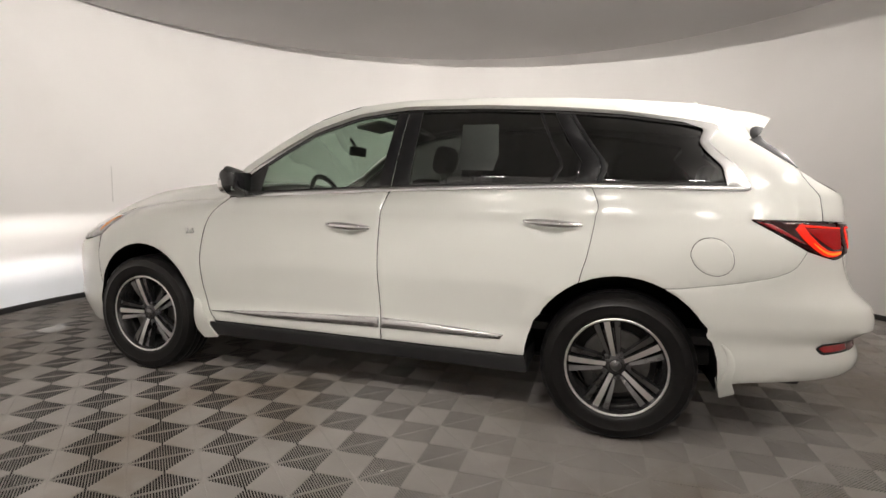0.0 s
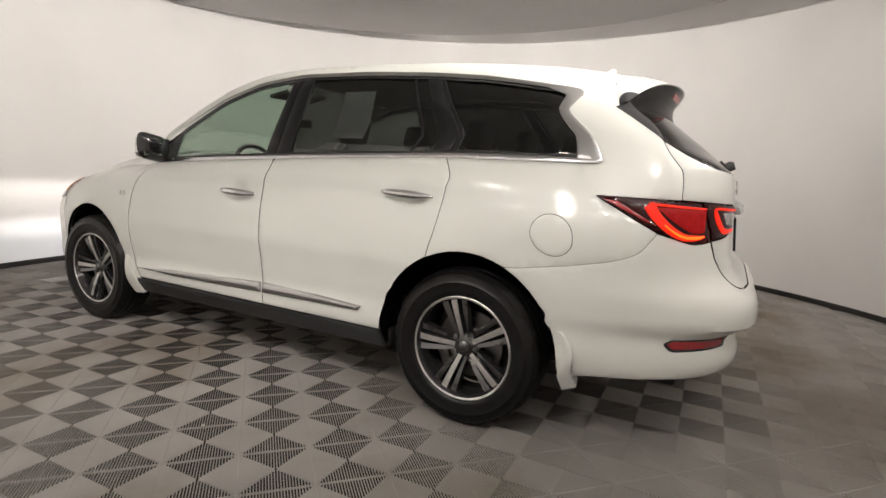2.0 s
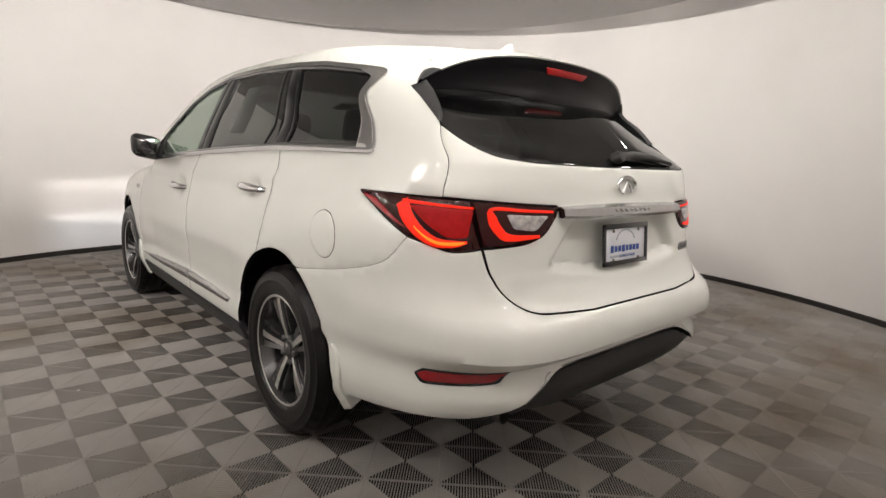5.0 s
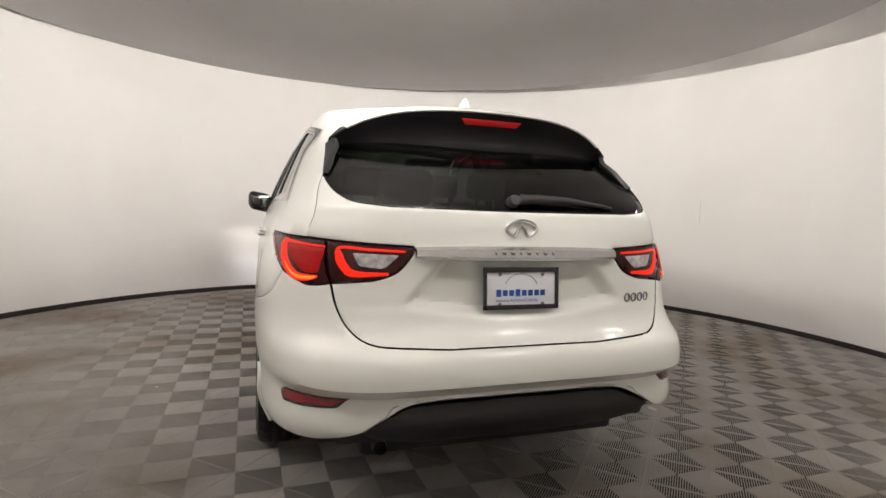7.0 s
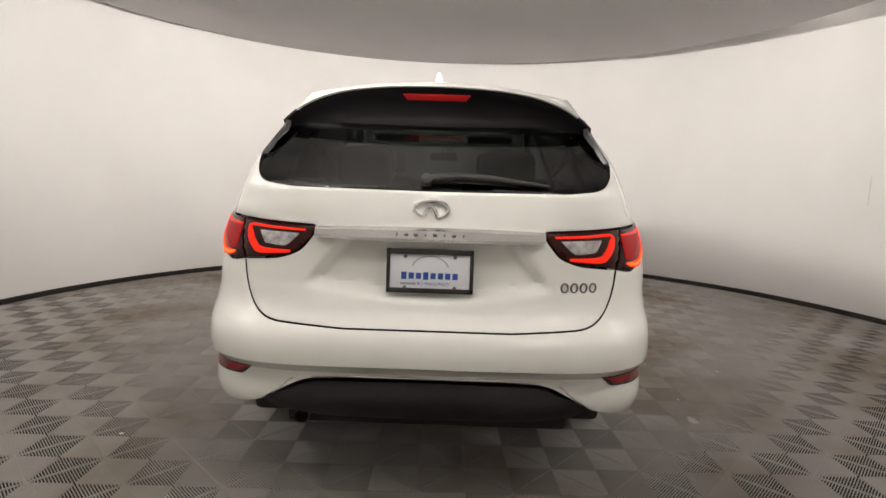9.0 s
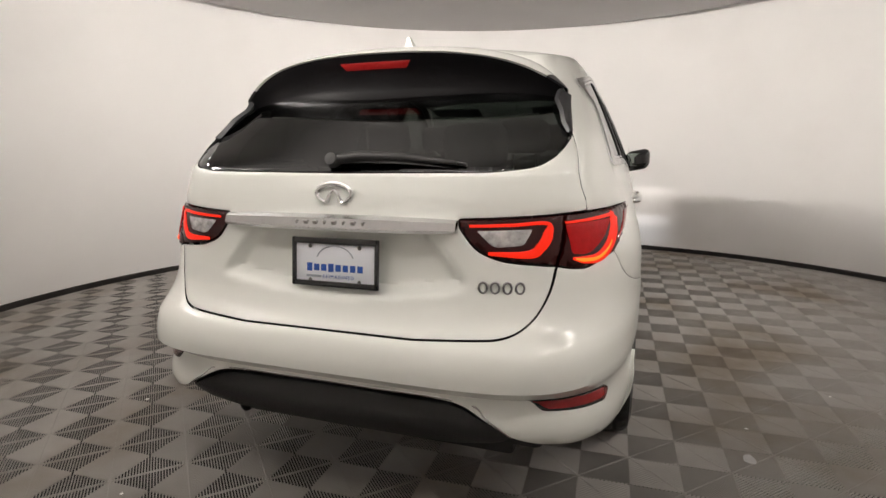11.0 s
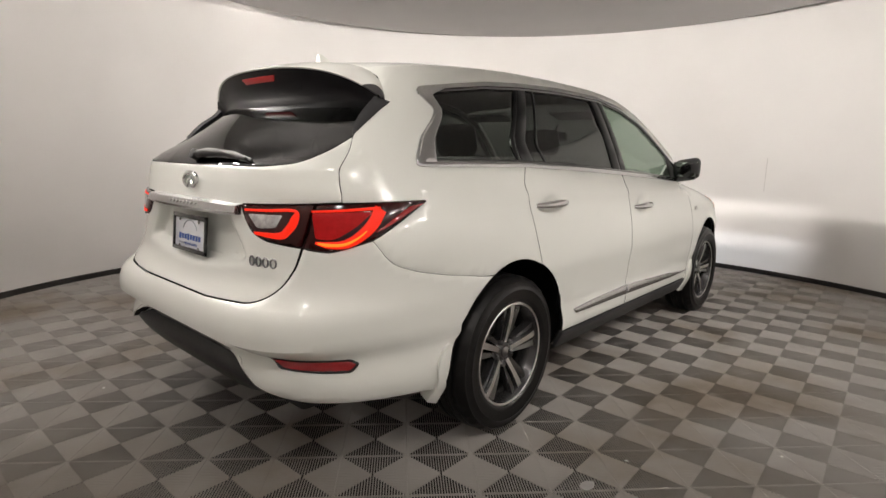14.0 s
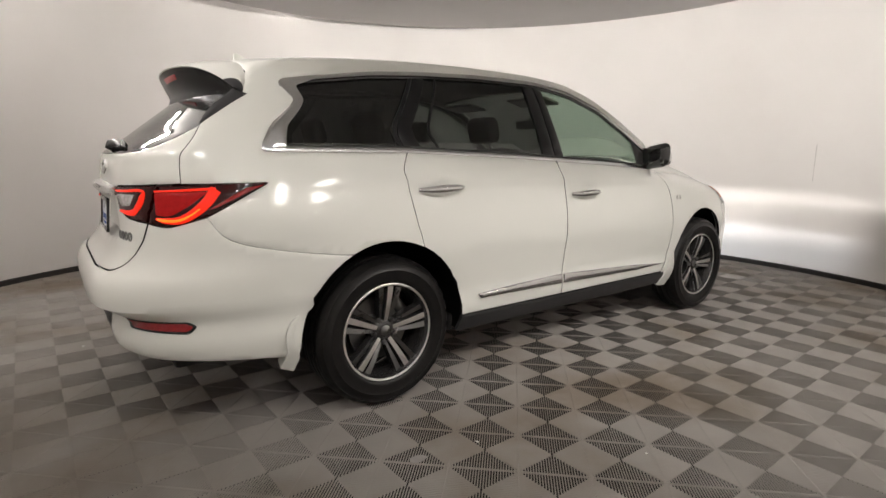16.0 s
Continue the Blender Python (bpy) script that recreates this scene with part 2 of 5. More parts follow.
def lathe(profile, n=64, m=None, wobble=None):
    """Spin a profile of (radius, height) about z."""
    bm = bmesh.new()
    rings = []
    for k in range(n):
        a = 2 * math.pi * k / n
        rings.append([bm.verts.new(((r + (wobble(k, i) if wobble else 0)) * math.cos(a), (r + (wobble(k, i) if wobble else 0)) * math.sin(a), h)) for i, (r, h) in enumerate(profile)])
    for k in range(n):
        a, b = rings[k], rings[(k + 1) % n]
        for i in range(len(profile) - 1):
            bm.faces.new((a[i], b[i], b[i + 1], a[i + 1]))
    if m is not None:
        bm.transform(m)
    return bm


def tube(points, radius, n=8, closed=False, m=None):
    """A round bar along points."""
    bm = bmesh.new()
    pts = [Vector(p) for p in points]
    rings = []
    for i, p in enumerate(pts):
        a = pts[i - 1] if (i or closed) else p
        b = pts[(i + 1) % len(pts)] if (i + 1 < len(pts) or closed) else p
        d = (b - a).normalized()
        side = d.cross(Vector((0.13, 0.21, 1))).normalized()
        up = side.cross(d)
        r = radius[i] if isinstance(radius, (list, tuple)) else radius
        rings.append([bm.verts.new(p + r * (math.cos(2 * math.pi * k / n) * side + math.sin(2 * math.pi * k / n) * up)) for k in range(n)])
    for i in range(len(rings) - (0 if closed else 1)):
        a, b = rings[i], rings[(i + 1) % len(rings)]
        for k in range(n):
            bm.faces.new((a[k], a[(k + 1) % n], b[(k + 1) % n], b[k]))
    if not closed:
        bm.faces.new(rings[0][::-1])
        bm.faces.new(rings[-1])
    if m is not None:
        bm.transform(m)
    return bm


def join(*bms):
    out = bmesh.new()
    for b in bms:
        me = bpy.data.meshes.new("tmp")
        b.to_mesh(me)
        b.free()
        out.from_mesh(me)
        bpy.data.meshes.remove(me)
    return out


# ---- the room ----
def wall_ring(z, extra=0.0, n=128):
    cx, cy, r = ROOM_LOW
    return [(cx + (r + extra) * math.cos(2 * math.pi * i / n), cy + (r + extra) * math.sin(2 * math.pi * i / n), z) for i in range(n)]


def ring_stack(rings):
    n = len(rings[0])
    verts = [v for r in rings for v in r]
    faces = [(a * n + i, a * n + (i + 1) % n, (a + 1) * n + (i + 1) % n, (a + 1) * n + i) for a in range(len(rings) - 1) for i in range(n)]
    return verts, faces


levels = [UPPER * i / 24 for i in range(25)]
v, f = ring_stack([wall_ring(z) for z in levels] + [wall_ring(z, 0.08) for z in reversed(levels)] + [wall_ring(0)])
tagged(link_mesh("wall", v, f, WALL), "curved off-white cyclorama wall round the whole room", "wall", kind="structure")
v, f = ring_stack([wall_ring(0.0, -0.001), wall_ring(0.0, -0.014), wall_ring(0.046, -0.016), wall_ring(0.051, -0.012), wall_ring(0.053, -0.001)])
tagged(link_mesh("baseboard", v, f, SKIRTING), "thin black skirting strip along the curved wall", "baseboard", kind="structure")
n = 128
top = [(ROOM_TOP[0] + ROOM_TOP[2] * math.cos(2 * math.pi * i / n), ROOM_TOP[1] + ROOM_TOP[2] * math.sin(2 * math.pi * i / n), CEIL) for i in range(n)]
v = top + [(x, y, z + 0.02) for x, y, z in top]
f = [tuple(range(n)), tuple(range(2 * n - 1, n - 1, -1))] + [(i, i + n, (i + 1) % n + n, (i + 1) % n) for i in range(n)]
tagged(link_mesh("ceiling", v, f, CEILING, smooth=False), "flat plain grey suspended ceiling disc", "ceiling", kind="structure")
top = wall_ring(UPPER, 0.09)
v = top + [(x, y, z + 0.06) for x, y, z in top]
tagged(link_mesh("upper_ceiling", v, f, CEILING, smooth=False), "plain grey upper ceiling above the disc", "ceiling", kind="structure")

# faint upright joints in the wall's finish: bearing, bottom, top
for bearing, z0, z1 in ((80.9, 0.98, 1.36), (20.1, 1.14, 1.44)):
    a = radians(bearing)
    r = ROOM_LOW[2] - 0.0025
    m = pose(ROOM_LOW[0] + r * math.cos(a), ROOM_LOW[1] + r * math.sin(a), (z0 + z1) / 2, 0, 0, bearing)
    tagged(part("wall_seam", box(0.003, 0.009, z1 - z0, 0.001), JOINT, m=m), "faint grey upright joint in the white wall", "wall", kind="structure")

SQ = 0.1995
TURN = radians(1.3)


def floor_point(u, w):
    return (math.cos(TURN) * u - math.sin(TURN) * w, math.sin(TURN) * u + math.cos(TURN) * w)


floor_ring = wall_ring(0, 0.12)
v = [(x, y, -0.026) for x, y, z in floor_ring] + [(x, y, -0.1) for x, y, z in floor_ring]
f = [tuple(range(n)), tuple(range(2 * n - 1, n - 1, -1))] + [(i, i + n, (i + 1) % n + n, (i + 1) % n) for i in range(n)]
floor = tagged(link_mesh("floor", v, f, SUBFLOOR, smooth=False), "grey ribbed interlocking plastic floor tiles in a checker of rib directions", "floor", kind="structure")


def tile_mesh():
    """A 40 cm tile of two by two squares, each with slanting ribs and a spine across them."""
    verts, faces = [], []

    def bar(c, d, length, width, ztop, zlow=-0.010):
        p = Vector((-d.y, d.x))
        k = len(verts)
        for z, w in ((zlow, width * 0.12), (ztop - 0.0030, width * 0.5), (ztop, width * 0.20)):
            for a, b in ((-1, -1), (1, -1), (1, 1), (-1, 1)):
                q = c + d * (a * length / 2) + p * (b * w)
                verts.append((q.x, q.y, z))
        for i in range(4):
            j = (i + 1) % 4
            faces.extend((k + 4 * r + i, k + 4 * r + j, k + 4 * r + 4 + j, k + 4 * r + 4 + i) for r in range(2))
        faces.append((k + 8, k + 9, k + 10, k + 11))

    r2 = math.sqrt(0.5)
    for i in (0, 1):
        for j in (0, 1):
            c0 = Vector(((i + 0.5) * SQ, (j + 0.5) * SQ))
            d = Vector((r2, -r2)) if (i + j) % 2 == 0 else Vector((r2, r2))
            p = Vector((-d.y, d.x))
            half = SQ * r2
            count = 26
            for k in range(count):
                off = (k + 0.5) / count * 2 * half - half
                run = half - abs(off)
                if run > 0.003:
                    bar(c0 + p * off, d, 2 * run, 0.0048, 0.0)
            bar(c0, p, 2 * half - 0.004, 0.0040, -0.0008)
    me = bpy.data.meshes.new("floor_tile")
    me.from_pydata(verts, [], faces)
    me.materials.append(TILE)
    return me


# ---- the car body surface ----
YC, YF = -0.5, 0.9


def tab(z, *kv):
    return np.interp(z, kv[0::2], kv[1::2])


def soft(z, *kv):
    """A table read with rounded corners."""
    return sum(tab(np.asarray(z) + d, *kv) for d in (-0.024, -0.012, 0, 0.012, 0.024)) / 5


def half_width(z):
    return soft(z, 0.15, 0.86, 0.25, 0.90, 0.33, 0.93, 0.38, 0.953, 0.45, 0.96, 0.52, 0.953, 0.6, 0.966, 0.75, 0.968, 0.9, 0.95, 1.0, 0.93, 1.08, 0.908, 1.16, 0.888, 1.25, 0.862,
                1.35, 0.826, 1.5, 0.762, 1.6, 0.715, 1.66, 0.683, 1.70, 0.655, 1.74, 0.60, 1.78, 0.5)


def rear_y(z):
    kv = (0.2, -2.40, 0.3, -2.475, 0.36, -2.52, 0.40, -2.555, 0.45, -2.588, 0.50, -2.588, 0.56, -2.555, 0.585, -2.575, 0.605, -2.64, 0.66, -2.642, 0.715, -2.625, 0.735, -2.605, 0.755, -2.575, 0.79, -2.545, 0.83, -2.522, 0.86, -2.512,
          0.95, -2.503, 1.09, -2.498, 1.17, -2.49, 1.235, -2.478, 1.35, -2.345, 1.48, -2.18, 1.6, -2.05, 1.7, -1.93)
    return sum(tab(np.asarray(z) + d, *kv) for d in (-0.012, -0.006, 0, 0.006, 0.012)) / 5


def front_y(z):
    return soft(z, 0.15, 2.34, 0.25, 2.43, 0.4, 2.465, 0.6, 2.46, 0.75, 2.45, 0.85, 2.40, 0.95, 2.30, 1.05, 2.1, 1.2, 1.6)


def power(z):
    return tab(z, 0.5, 5.8, 0.75, 5.6, 0.95, 5.3, 1.11, 5.2, 1.24, 5.6, 1.36, 6.5, 1.6, 6)


def hood_edge(y):
    return soft(y, 0.8, 1.135, 1.3, 1.105, 1.6, 1.065, 1.8, 1.03, 2.0, 0.975, 2.2, 0.90, 2.4, 0.8)


def hip(y, z):
    return 0.042 * np.exp(-((y + 2.05) / 0.45) ** 2 - ((z - 0.99) / 0.17) ** 2)


def crease(y, z):
    """The soft shoulder line and the scooped lower doors."""
    line = 1.075 + 0.045 * (0.9 - y) / 2.2
    scoop = 0.012 * np.exp(-((z - 0.62) / 0.12) ** 2) * np.clip((1.0 - np.abs(y + 0.15)) / 0.25, 0, 1)
    cups = sum(np.exp(-((y - a) / 0.07) ** 2 - ((z - b) / 0.045) ** 2) for a, b in ((0.02, 1.008), (-1.10, 1.068)))
    return 0.008 * np.exp(-((z - line) / 0.03) ** 2) - scoop - 0.026 * cups


_s = np.concatenate((np.linspace(0, 0.93, 600), (1 - np.linspace((1 - 0.93 ** 5) ** 0.2, 0, 800) ** 5) ** 0.2))
_c = np.concatenate(((1 - np.linspace(0, 0.93, 600) ** 5) ** 0.2, np.linspace((1 - 0.93 ** 5) ** 0.2, 0, 800)))
_len = np.concatenate(((0,), np.cumsum(np.hypot(np.diff(_s) * 2.02, np.diff(_c) * 0.95))))
U_END = float(_len[-1])


def body(u, z, side=1):
    """The outer skin: u runs back along the side from YC and round the corner to the middle of the tail; negative u runs forward."""
    u, z = np.asarray(u, float), np.asarray(z, float)
    n = power(z)
    mirror = np.where(u > U_END, -1.0, 1.0)
    uu = np.where(u > U_END, 2 * U_END - u, u)
    cx = np.interp(uu, _len, _c) ** (5 / n)
    sy = np.interp(uu, _len, _s) ** (5 / n)
    y = np.where(uu > 0, YC - (YC - rear_y(z)) * sy, YC - uu)
    back = np.where(uu > 0, cx, 1.0)
    s = np.clip((y - YF) / (front_y(z) - YF), 0, 0.9999)
    front = (1 - s ** 3.2) ** (1 / 3.2)
    edge = hood_edge(y)
    roll = 0.16 * np.clip((z - edge + 0.13) / 0.13, 0, 1.3) ** 2.4 * np.clip((y - 0.75) / 0.3, 0, 1)
    x = (half_width(z) + hip(y, z) * (uu > 0) + crease(y, z)) * back * front - roll * front
    # plate recess in the tail
    ax = np.abs(x)
    ledge = 0.836 + 0.036 * np.clip(ax / 0.42, 0, 1) ** 2
    flank = 0.30 + 0.15 * np.clip((1.05 - z) / 0.175, 0, 1)
    dip = np.clip((flank - ax) / 0.06 + 0.5, 0, 1) * np.clip((z - ledge) / 0.036, 0, 1) * np.clip((1.06 - z) / 0.015, 0, 1) * (uu > 1.6)
    dip = dip * dip * (3 - 2 * dip)
    y = y + 0.042 * dip
    # light crease across the tailgate at the ledge
    fold = np.clip((ledge - z) / 0.022 + 0.5, 0, 1) * np.clip((z - ledge + 0.075) / 0.07, 0, 1) * np.clip((0.74 - ax) / 0.05, 0, 1) * (uu > 1.6)
    y = y - 0.005 * fold
    return np.stack((side * mirror * x, y, z), -1)


def u_of_y(y, z):
    """u of a place on the side, by its y."""
    if y >= YC:
        return YC - y
    s = min((YC - y) / (YC - float(rear_y(z))), 0.99999) ** (float(power(z)) / 5)
    return float(np.interp(s, _s, _len))


def u_of_x(x, z):
    """u of a place on the tail, by its x."""
    c = min(abs(x) / float(half_width(z)), 0.99999) ** (float(power(z)) / 5)
    u = float(np.interp(-c, -_c, _len))
    return u if x >= 0 else 2 * U_END - u


def on_side(*pts):
    return [(u_of_y(p[0], p[1]), *p[1:]) for p in pts]


def on_tail(*pts):
    return [(u_of_x(p[0], p[1]), *p[1:]) for p in pts]


def fillet(pts, r=0.02):
    """Round the corners of a closed outline; a third value in a point is its own radius."""
    out = []
    for i, p in enumerate(pts):
        rad = p[2] if len(p) > 2 else r
        a, b, c = (np.array(q[:2]) for q in (pts[i - 1], p, pts[(i + 1) % len(pts)]))
        la, lc = np.linalg.norm(a - b), np.linalg.norm(c - b)
        if rad <= 0 or la < 1e-6 or lc < 1e-6:
            out.append(b)
            continue
        p0, p1 = b + (a - b) / la * min(rad, la * 0.49), b + (c - b) / lc * min(rad, lc * 0.49)
        for t in np.linspace(0, 1, 6):
            out.append((1 - t) ** 2 * p0 + 2 * t * (1 - t) * b + t * t * p1)
    return np.array(out)


def densify(poly, step):
    out = []
    for a, b in zip(poly, np.roll(poly, -1, 0)):
        n = max(1, int(math.ceil(np.linalg.norm(b - a) / step)))
        out.extend(a + (b - a) * k / n for k in range(n) if np.linalg.norm(b - a) > 1e-6)
    return np.array(out)


def area2(poly):
    x, y = poly[:, 0], poly[:, 1]
    return float(np.sum(x * np.roll(y, -1) - np.roll(x, -1) * y))


def shrink(poly, d):
    """Move an outline inward by d."""
    if area2(poly) < 0:
        poly = poly[::-1]
    a, b = np.roll(poly, 1, 0), np.roll(poly, -1, 0)
    t1, t2 = poly - a, b - poly
    t1 /= np.maximum(np.linalg.norm(t1, axis=1, keepdims=True), 1e-9)
    t2 /= np.maximum(np.linalg.norm(t2, axis=1, keepdims=True), 1e-9)
    n1, n2 = np.stack((-t1[:, 1], t1[:, 0]), 1), np.stack((-t2[:, 1], t2[:, 0]), 1)
    m = n1 + n2
    k = np.maximum(np.sum(m * n1, 1, keepdims=True), 0.6)
    return poly + m / k * d


def clip_line(poly, a, b):
    """Keep the part of an outline on the left of the line from a to b."""
    a, b = np.array(a, float), np.array(b, float)
    f = lambda p: (b[0] - a[0]) * (p[1] - a[1]) - (b[1] - a[1]) * (p[0] - a[0])
    out = []
    for p, q in zip(poly, np.roll(poly, -1, 0)):
        fp, fq = f(p), f(q)
        if fp >= 0:
            out.append(p)
        if fp * fq < 0:
            out.append(p + (q - p) * fp / (fp - fq))
    return np.array(out)


def inside(px, py, poly):
    hit = np.zeros(len(px), bool)
    for (x0, y0), (x1, y1) in zip(poly, np.roll(poly, -1, 0)):
        c = (y0 > py) != (y1 > py)
        hit ^= c & (px < (x1 - x0) * (py - y0) / (y1 - y0 + 1e-12) + x0)
    return hit


def mesh_outline(poly, step):
    """Fill an outline with triangles: points, faces and the number of rim points, which come first."""
    from mathutils.geometry import delaunay_2d_cdt
    lo, hi = poly.min(0), poly.max(0)
    gx, gy = np.meshgrid(np.arange(lo[0] + step / 2, hi[0], step), np.arange(lo[1] + step / 2, hi[1], step))
    gx, gy = gx.ravel(), gy.ravel()
    inner = shrink(poly, step * 0.35)
    keep = inside(gx, gy, inner)
    pts = [Vector(p) for p in poly] + [Vector(p) for p in np.stack((gx[keep], gy[keep]), 1)]
    n = len(poly)
    vs, _, fs, _, _, _ = delaunay_2d_cdt(pts, [(i, (i + 1) % n) for i in range(n)], [], 0, 1e-7)
    vs = np.array([tuple(q) for q in vs])
    cen = np.array([vs[list(t)].mean(0) for t in fs])
    ok = inside(cen[:, 0], cen[:, 1], poly)
    return vs, [t for t, k in zip(fs, ok) if k], n


def skin(name, poly, mat, parent, side=1, step=0.04, gap=0.0025, depth=0.018, off=0.0, label="", dome=0.0, surface=body):
    """One panel of the body: an outline in (u, z) laid on the skin, with rounded edges that turn inward."""
    poly = densify(np.array([q[:2] for q in poly], float), step)
    if area2(poly) < 0:
        poly = poly[::-1]
    if gap:
        poly = shrink(poly, gap)
    inner = shrink(poly, 0.0025)
    vs, fs, _ = mesh_outline(inner, step)
    e = 1e-3

    def lay(q, lift):
        p = surface(q[:, 0], q[:, 1], side)
        du = surface(q[:, 0] + e, q[:, 1], side) - surface(q[:, 0] - e, q[:, 1], side)
        dz = surface(q[:, 0], q[:, 1] + e, side) - surface(q[:, 0], q[:, 1] - e, side)
        nn = np.cross(du, dz)
        nn /= np.maximum(np.linalg.norm(nn, axis=1, keepdims=True), 1e-9)
        out = np.stack((p[:, 0], (p[:, 1] - YC) * 0.4, 0 * p[:, 0] + 0.02), 1)
        nn *= np.sign(np.sum(nn * out, 1, keepdims=True) + 1e-9)
        return p + nn * np.reshape(lift, (-1, 1))

    lift = np.full(len(vs), off)
    if dome:
        span = np.min(np.linalg.norm(vs[:, None, :] - inner[None, ::2, :], axis=2), axis=1)
        lift = lift + dome * (1 - np.exp(-span / max(dome * 1.5, 0.012)))
    V = [lay(vs, lift)]
    F = [tuple(t) for t in fs]
    base = len(vs)
    n = len(inner)
    # the rim: find the inner ring's points in vs
    d = np.linalg.norm(vs[None, :, :] - inner[:, None, :], axis=2)
    first = d.argmin(1)
    V.append(lay(poly, np.full(n, off - 0.0012)))
    V.append(lay(poly, np.full(n, off - depth)))
    for i in range(n):
        j = (i + 1) % n
        F.append((first[i], base + i, base + j, first[j]))
        F.append((base + i, base + n + i, base + n + j, base + j))
    P0 = np.concatenate(V)
    tri = np.array([t for t in F[:len(fs)]])
    mid = P0[tri].mean(1)
    nn = np.cross(P0[tri[:, 1]] - P0[tri[:, 0]], P0[tri[:, 2]] - P0[tri[:, 0]])
    out = np.stack((mid[:, 0], (mid[:, 1] - YC) * 0.4, 0 * mid[:, 0] + 0.02), 1)
    if np.sum(nn * out) < 0:
        F = [t[::-1] for t in F]
    ob = link_mesh(name, P0, F, mat, parent, label)
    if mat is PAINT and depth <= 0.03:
        # gap shade painted on the edge faces that turn down into the gap
        ob.data.materials.append(GAP_SHADE)
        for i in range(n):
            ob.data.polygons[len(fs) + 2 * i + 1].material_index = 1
    return ob


def cap_grid(name, ys, xe, ze, crown, mat, parent, label="", nx=24, bow=None, expo=3.0, thick=0.015):
    """A panel that spans the car from edge to edge: for each y its half width, edge height and crown."""
    V, F = [], []
    for y in ys:
        for k in range(nx + 1):
            s = -1 + 2 * k / nx
            s = math.copysign(abs(s) ** 0.8, s)
            b = bow(y) if bow else 0
            V.append((xe(y) * s, y + b * (1 - s * s), ze(y) + crown(y) * (1 - abs(s) ** expo)))
    m = nx + 1
    for a in range(len(ys) - 1):
        for k in range(nx):
            F.append((a * m + k, a * m + k + 1, (a + 1) * m + k + 1, (a + 1) * m + k))
    if ys[1] < ys[0]:
        F = [t[::-1] for t in F]
    # rim turned down
    ring = [k for k in range(m)] + [a * m + nx for a in range(1, len(ys))] + [(len(ys) - 1) * m + k for k in range(nx - 1, -1, -1)] + [a * m for a in range(len(ys) - 2, 0, -1)]
    k0 = len(V)
    for i in ring:
        x, y, z = V[i]
        V.append((x * 0.995, y, z - thick))
    for i in range(len(ring)):
        j = (i + 1) % len(ring)
        F.append((ring[i], ring[j], k0 + j, k0 + i))
    return link_mesh(name, V, F, mat, parent, label)


# ---- the car ----
suv = tagged(new("suv"), "pearl white SUV with lit tail lamps parked on tiled floor", "car")



def arch(cy, z0, start, end, n=16, rx=0.448, ry=0.46, rz=0.37):
    """Points on a wheel arch between two angles in degrees; 0 points to the front."""
    return [(cy + rx * math.cos(radians(a)), rz + ry * math.sin(radians(a)), 0.0) for a in np.linspace(start, end, n)]


DLO_TOP = [(0.84, 1.155), (0.70, 1.285), (0.52, 1.41), (0.30, 1.545), (0.04, 1.635), (-0.25, 1.675), (-0.70, 1.675), (-1.12, 1.655), (-1.41, 1.63), (-1.71, 1.585)]
DLO_TAIL = [(-1.862, 1.56, 0.05), (-1.80, 1.47, 0.05), (-2.0, 1.248, 0.04)]
DLO_LOW = [(-1.29, 1.248), (-0.76, 1.228), (-0.22, 1.202), (0.19, 1.18), (0.60, 1.152)]
dlo_y = DLO_TOP + DLO_TAIL + DLO_LOW
ROOF_EDGE = [(-1.965, 1.645), (-1.71, 1.675), (-1.41, 1.70), (-1.12, 1.72), (-0.70, 1.733), (-0.25, 1.728), (0.04, 1.693), (0.30, 1.605), (0.52, 1.475), (0.70, 1.35), (0.86, 1.225), (0.95, 1.15)]


def roof_edge(y):
    a = sorted(ROOF_EDGE)
    return float(sum(np.interp(y + d, [p[0] for p in a], [p[1] for p in a]) for d in (-0.06, 0, 0.06)) / 3)


GAP_A = [(0.86, 1.14, 0.02), (0.955, 1.01, 0.08), (0.99, 0.79, 0.1), (0.97, 0.62, 0.1), (0.935, 0.46, 0.1), (0.89, 0.385, 0.01)]
GAP_B = [(-0.22, 1.202, 0.02), (-0.18, 1.10, 0.06), (-0.185, 0.80, 0.1), (-0.205, 0.58, 0.1), (-0.21, 0.385, 0.01)]
GAP_C = [(-1.29, 1.248, 0.01), (-1.335, 1.14, 0.05), (-1.295, 0.93, 0.08), (-1.255, 0.785, 0.0)]
REAR_ARCH_FRONT = [p for p in arch(-1.45, 0, 62, 3, 10)]

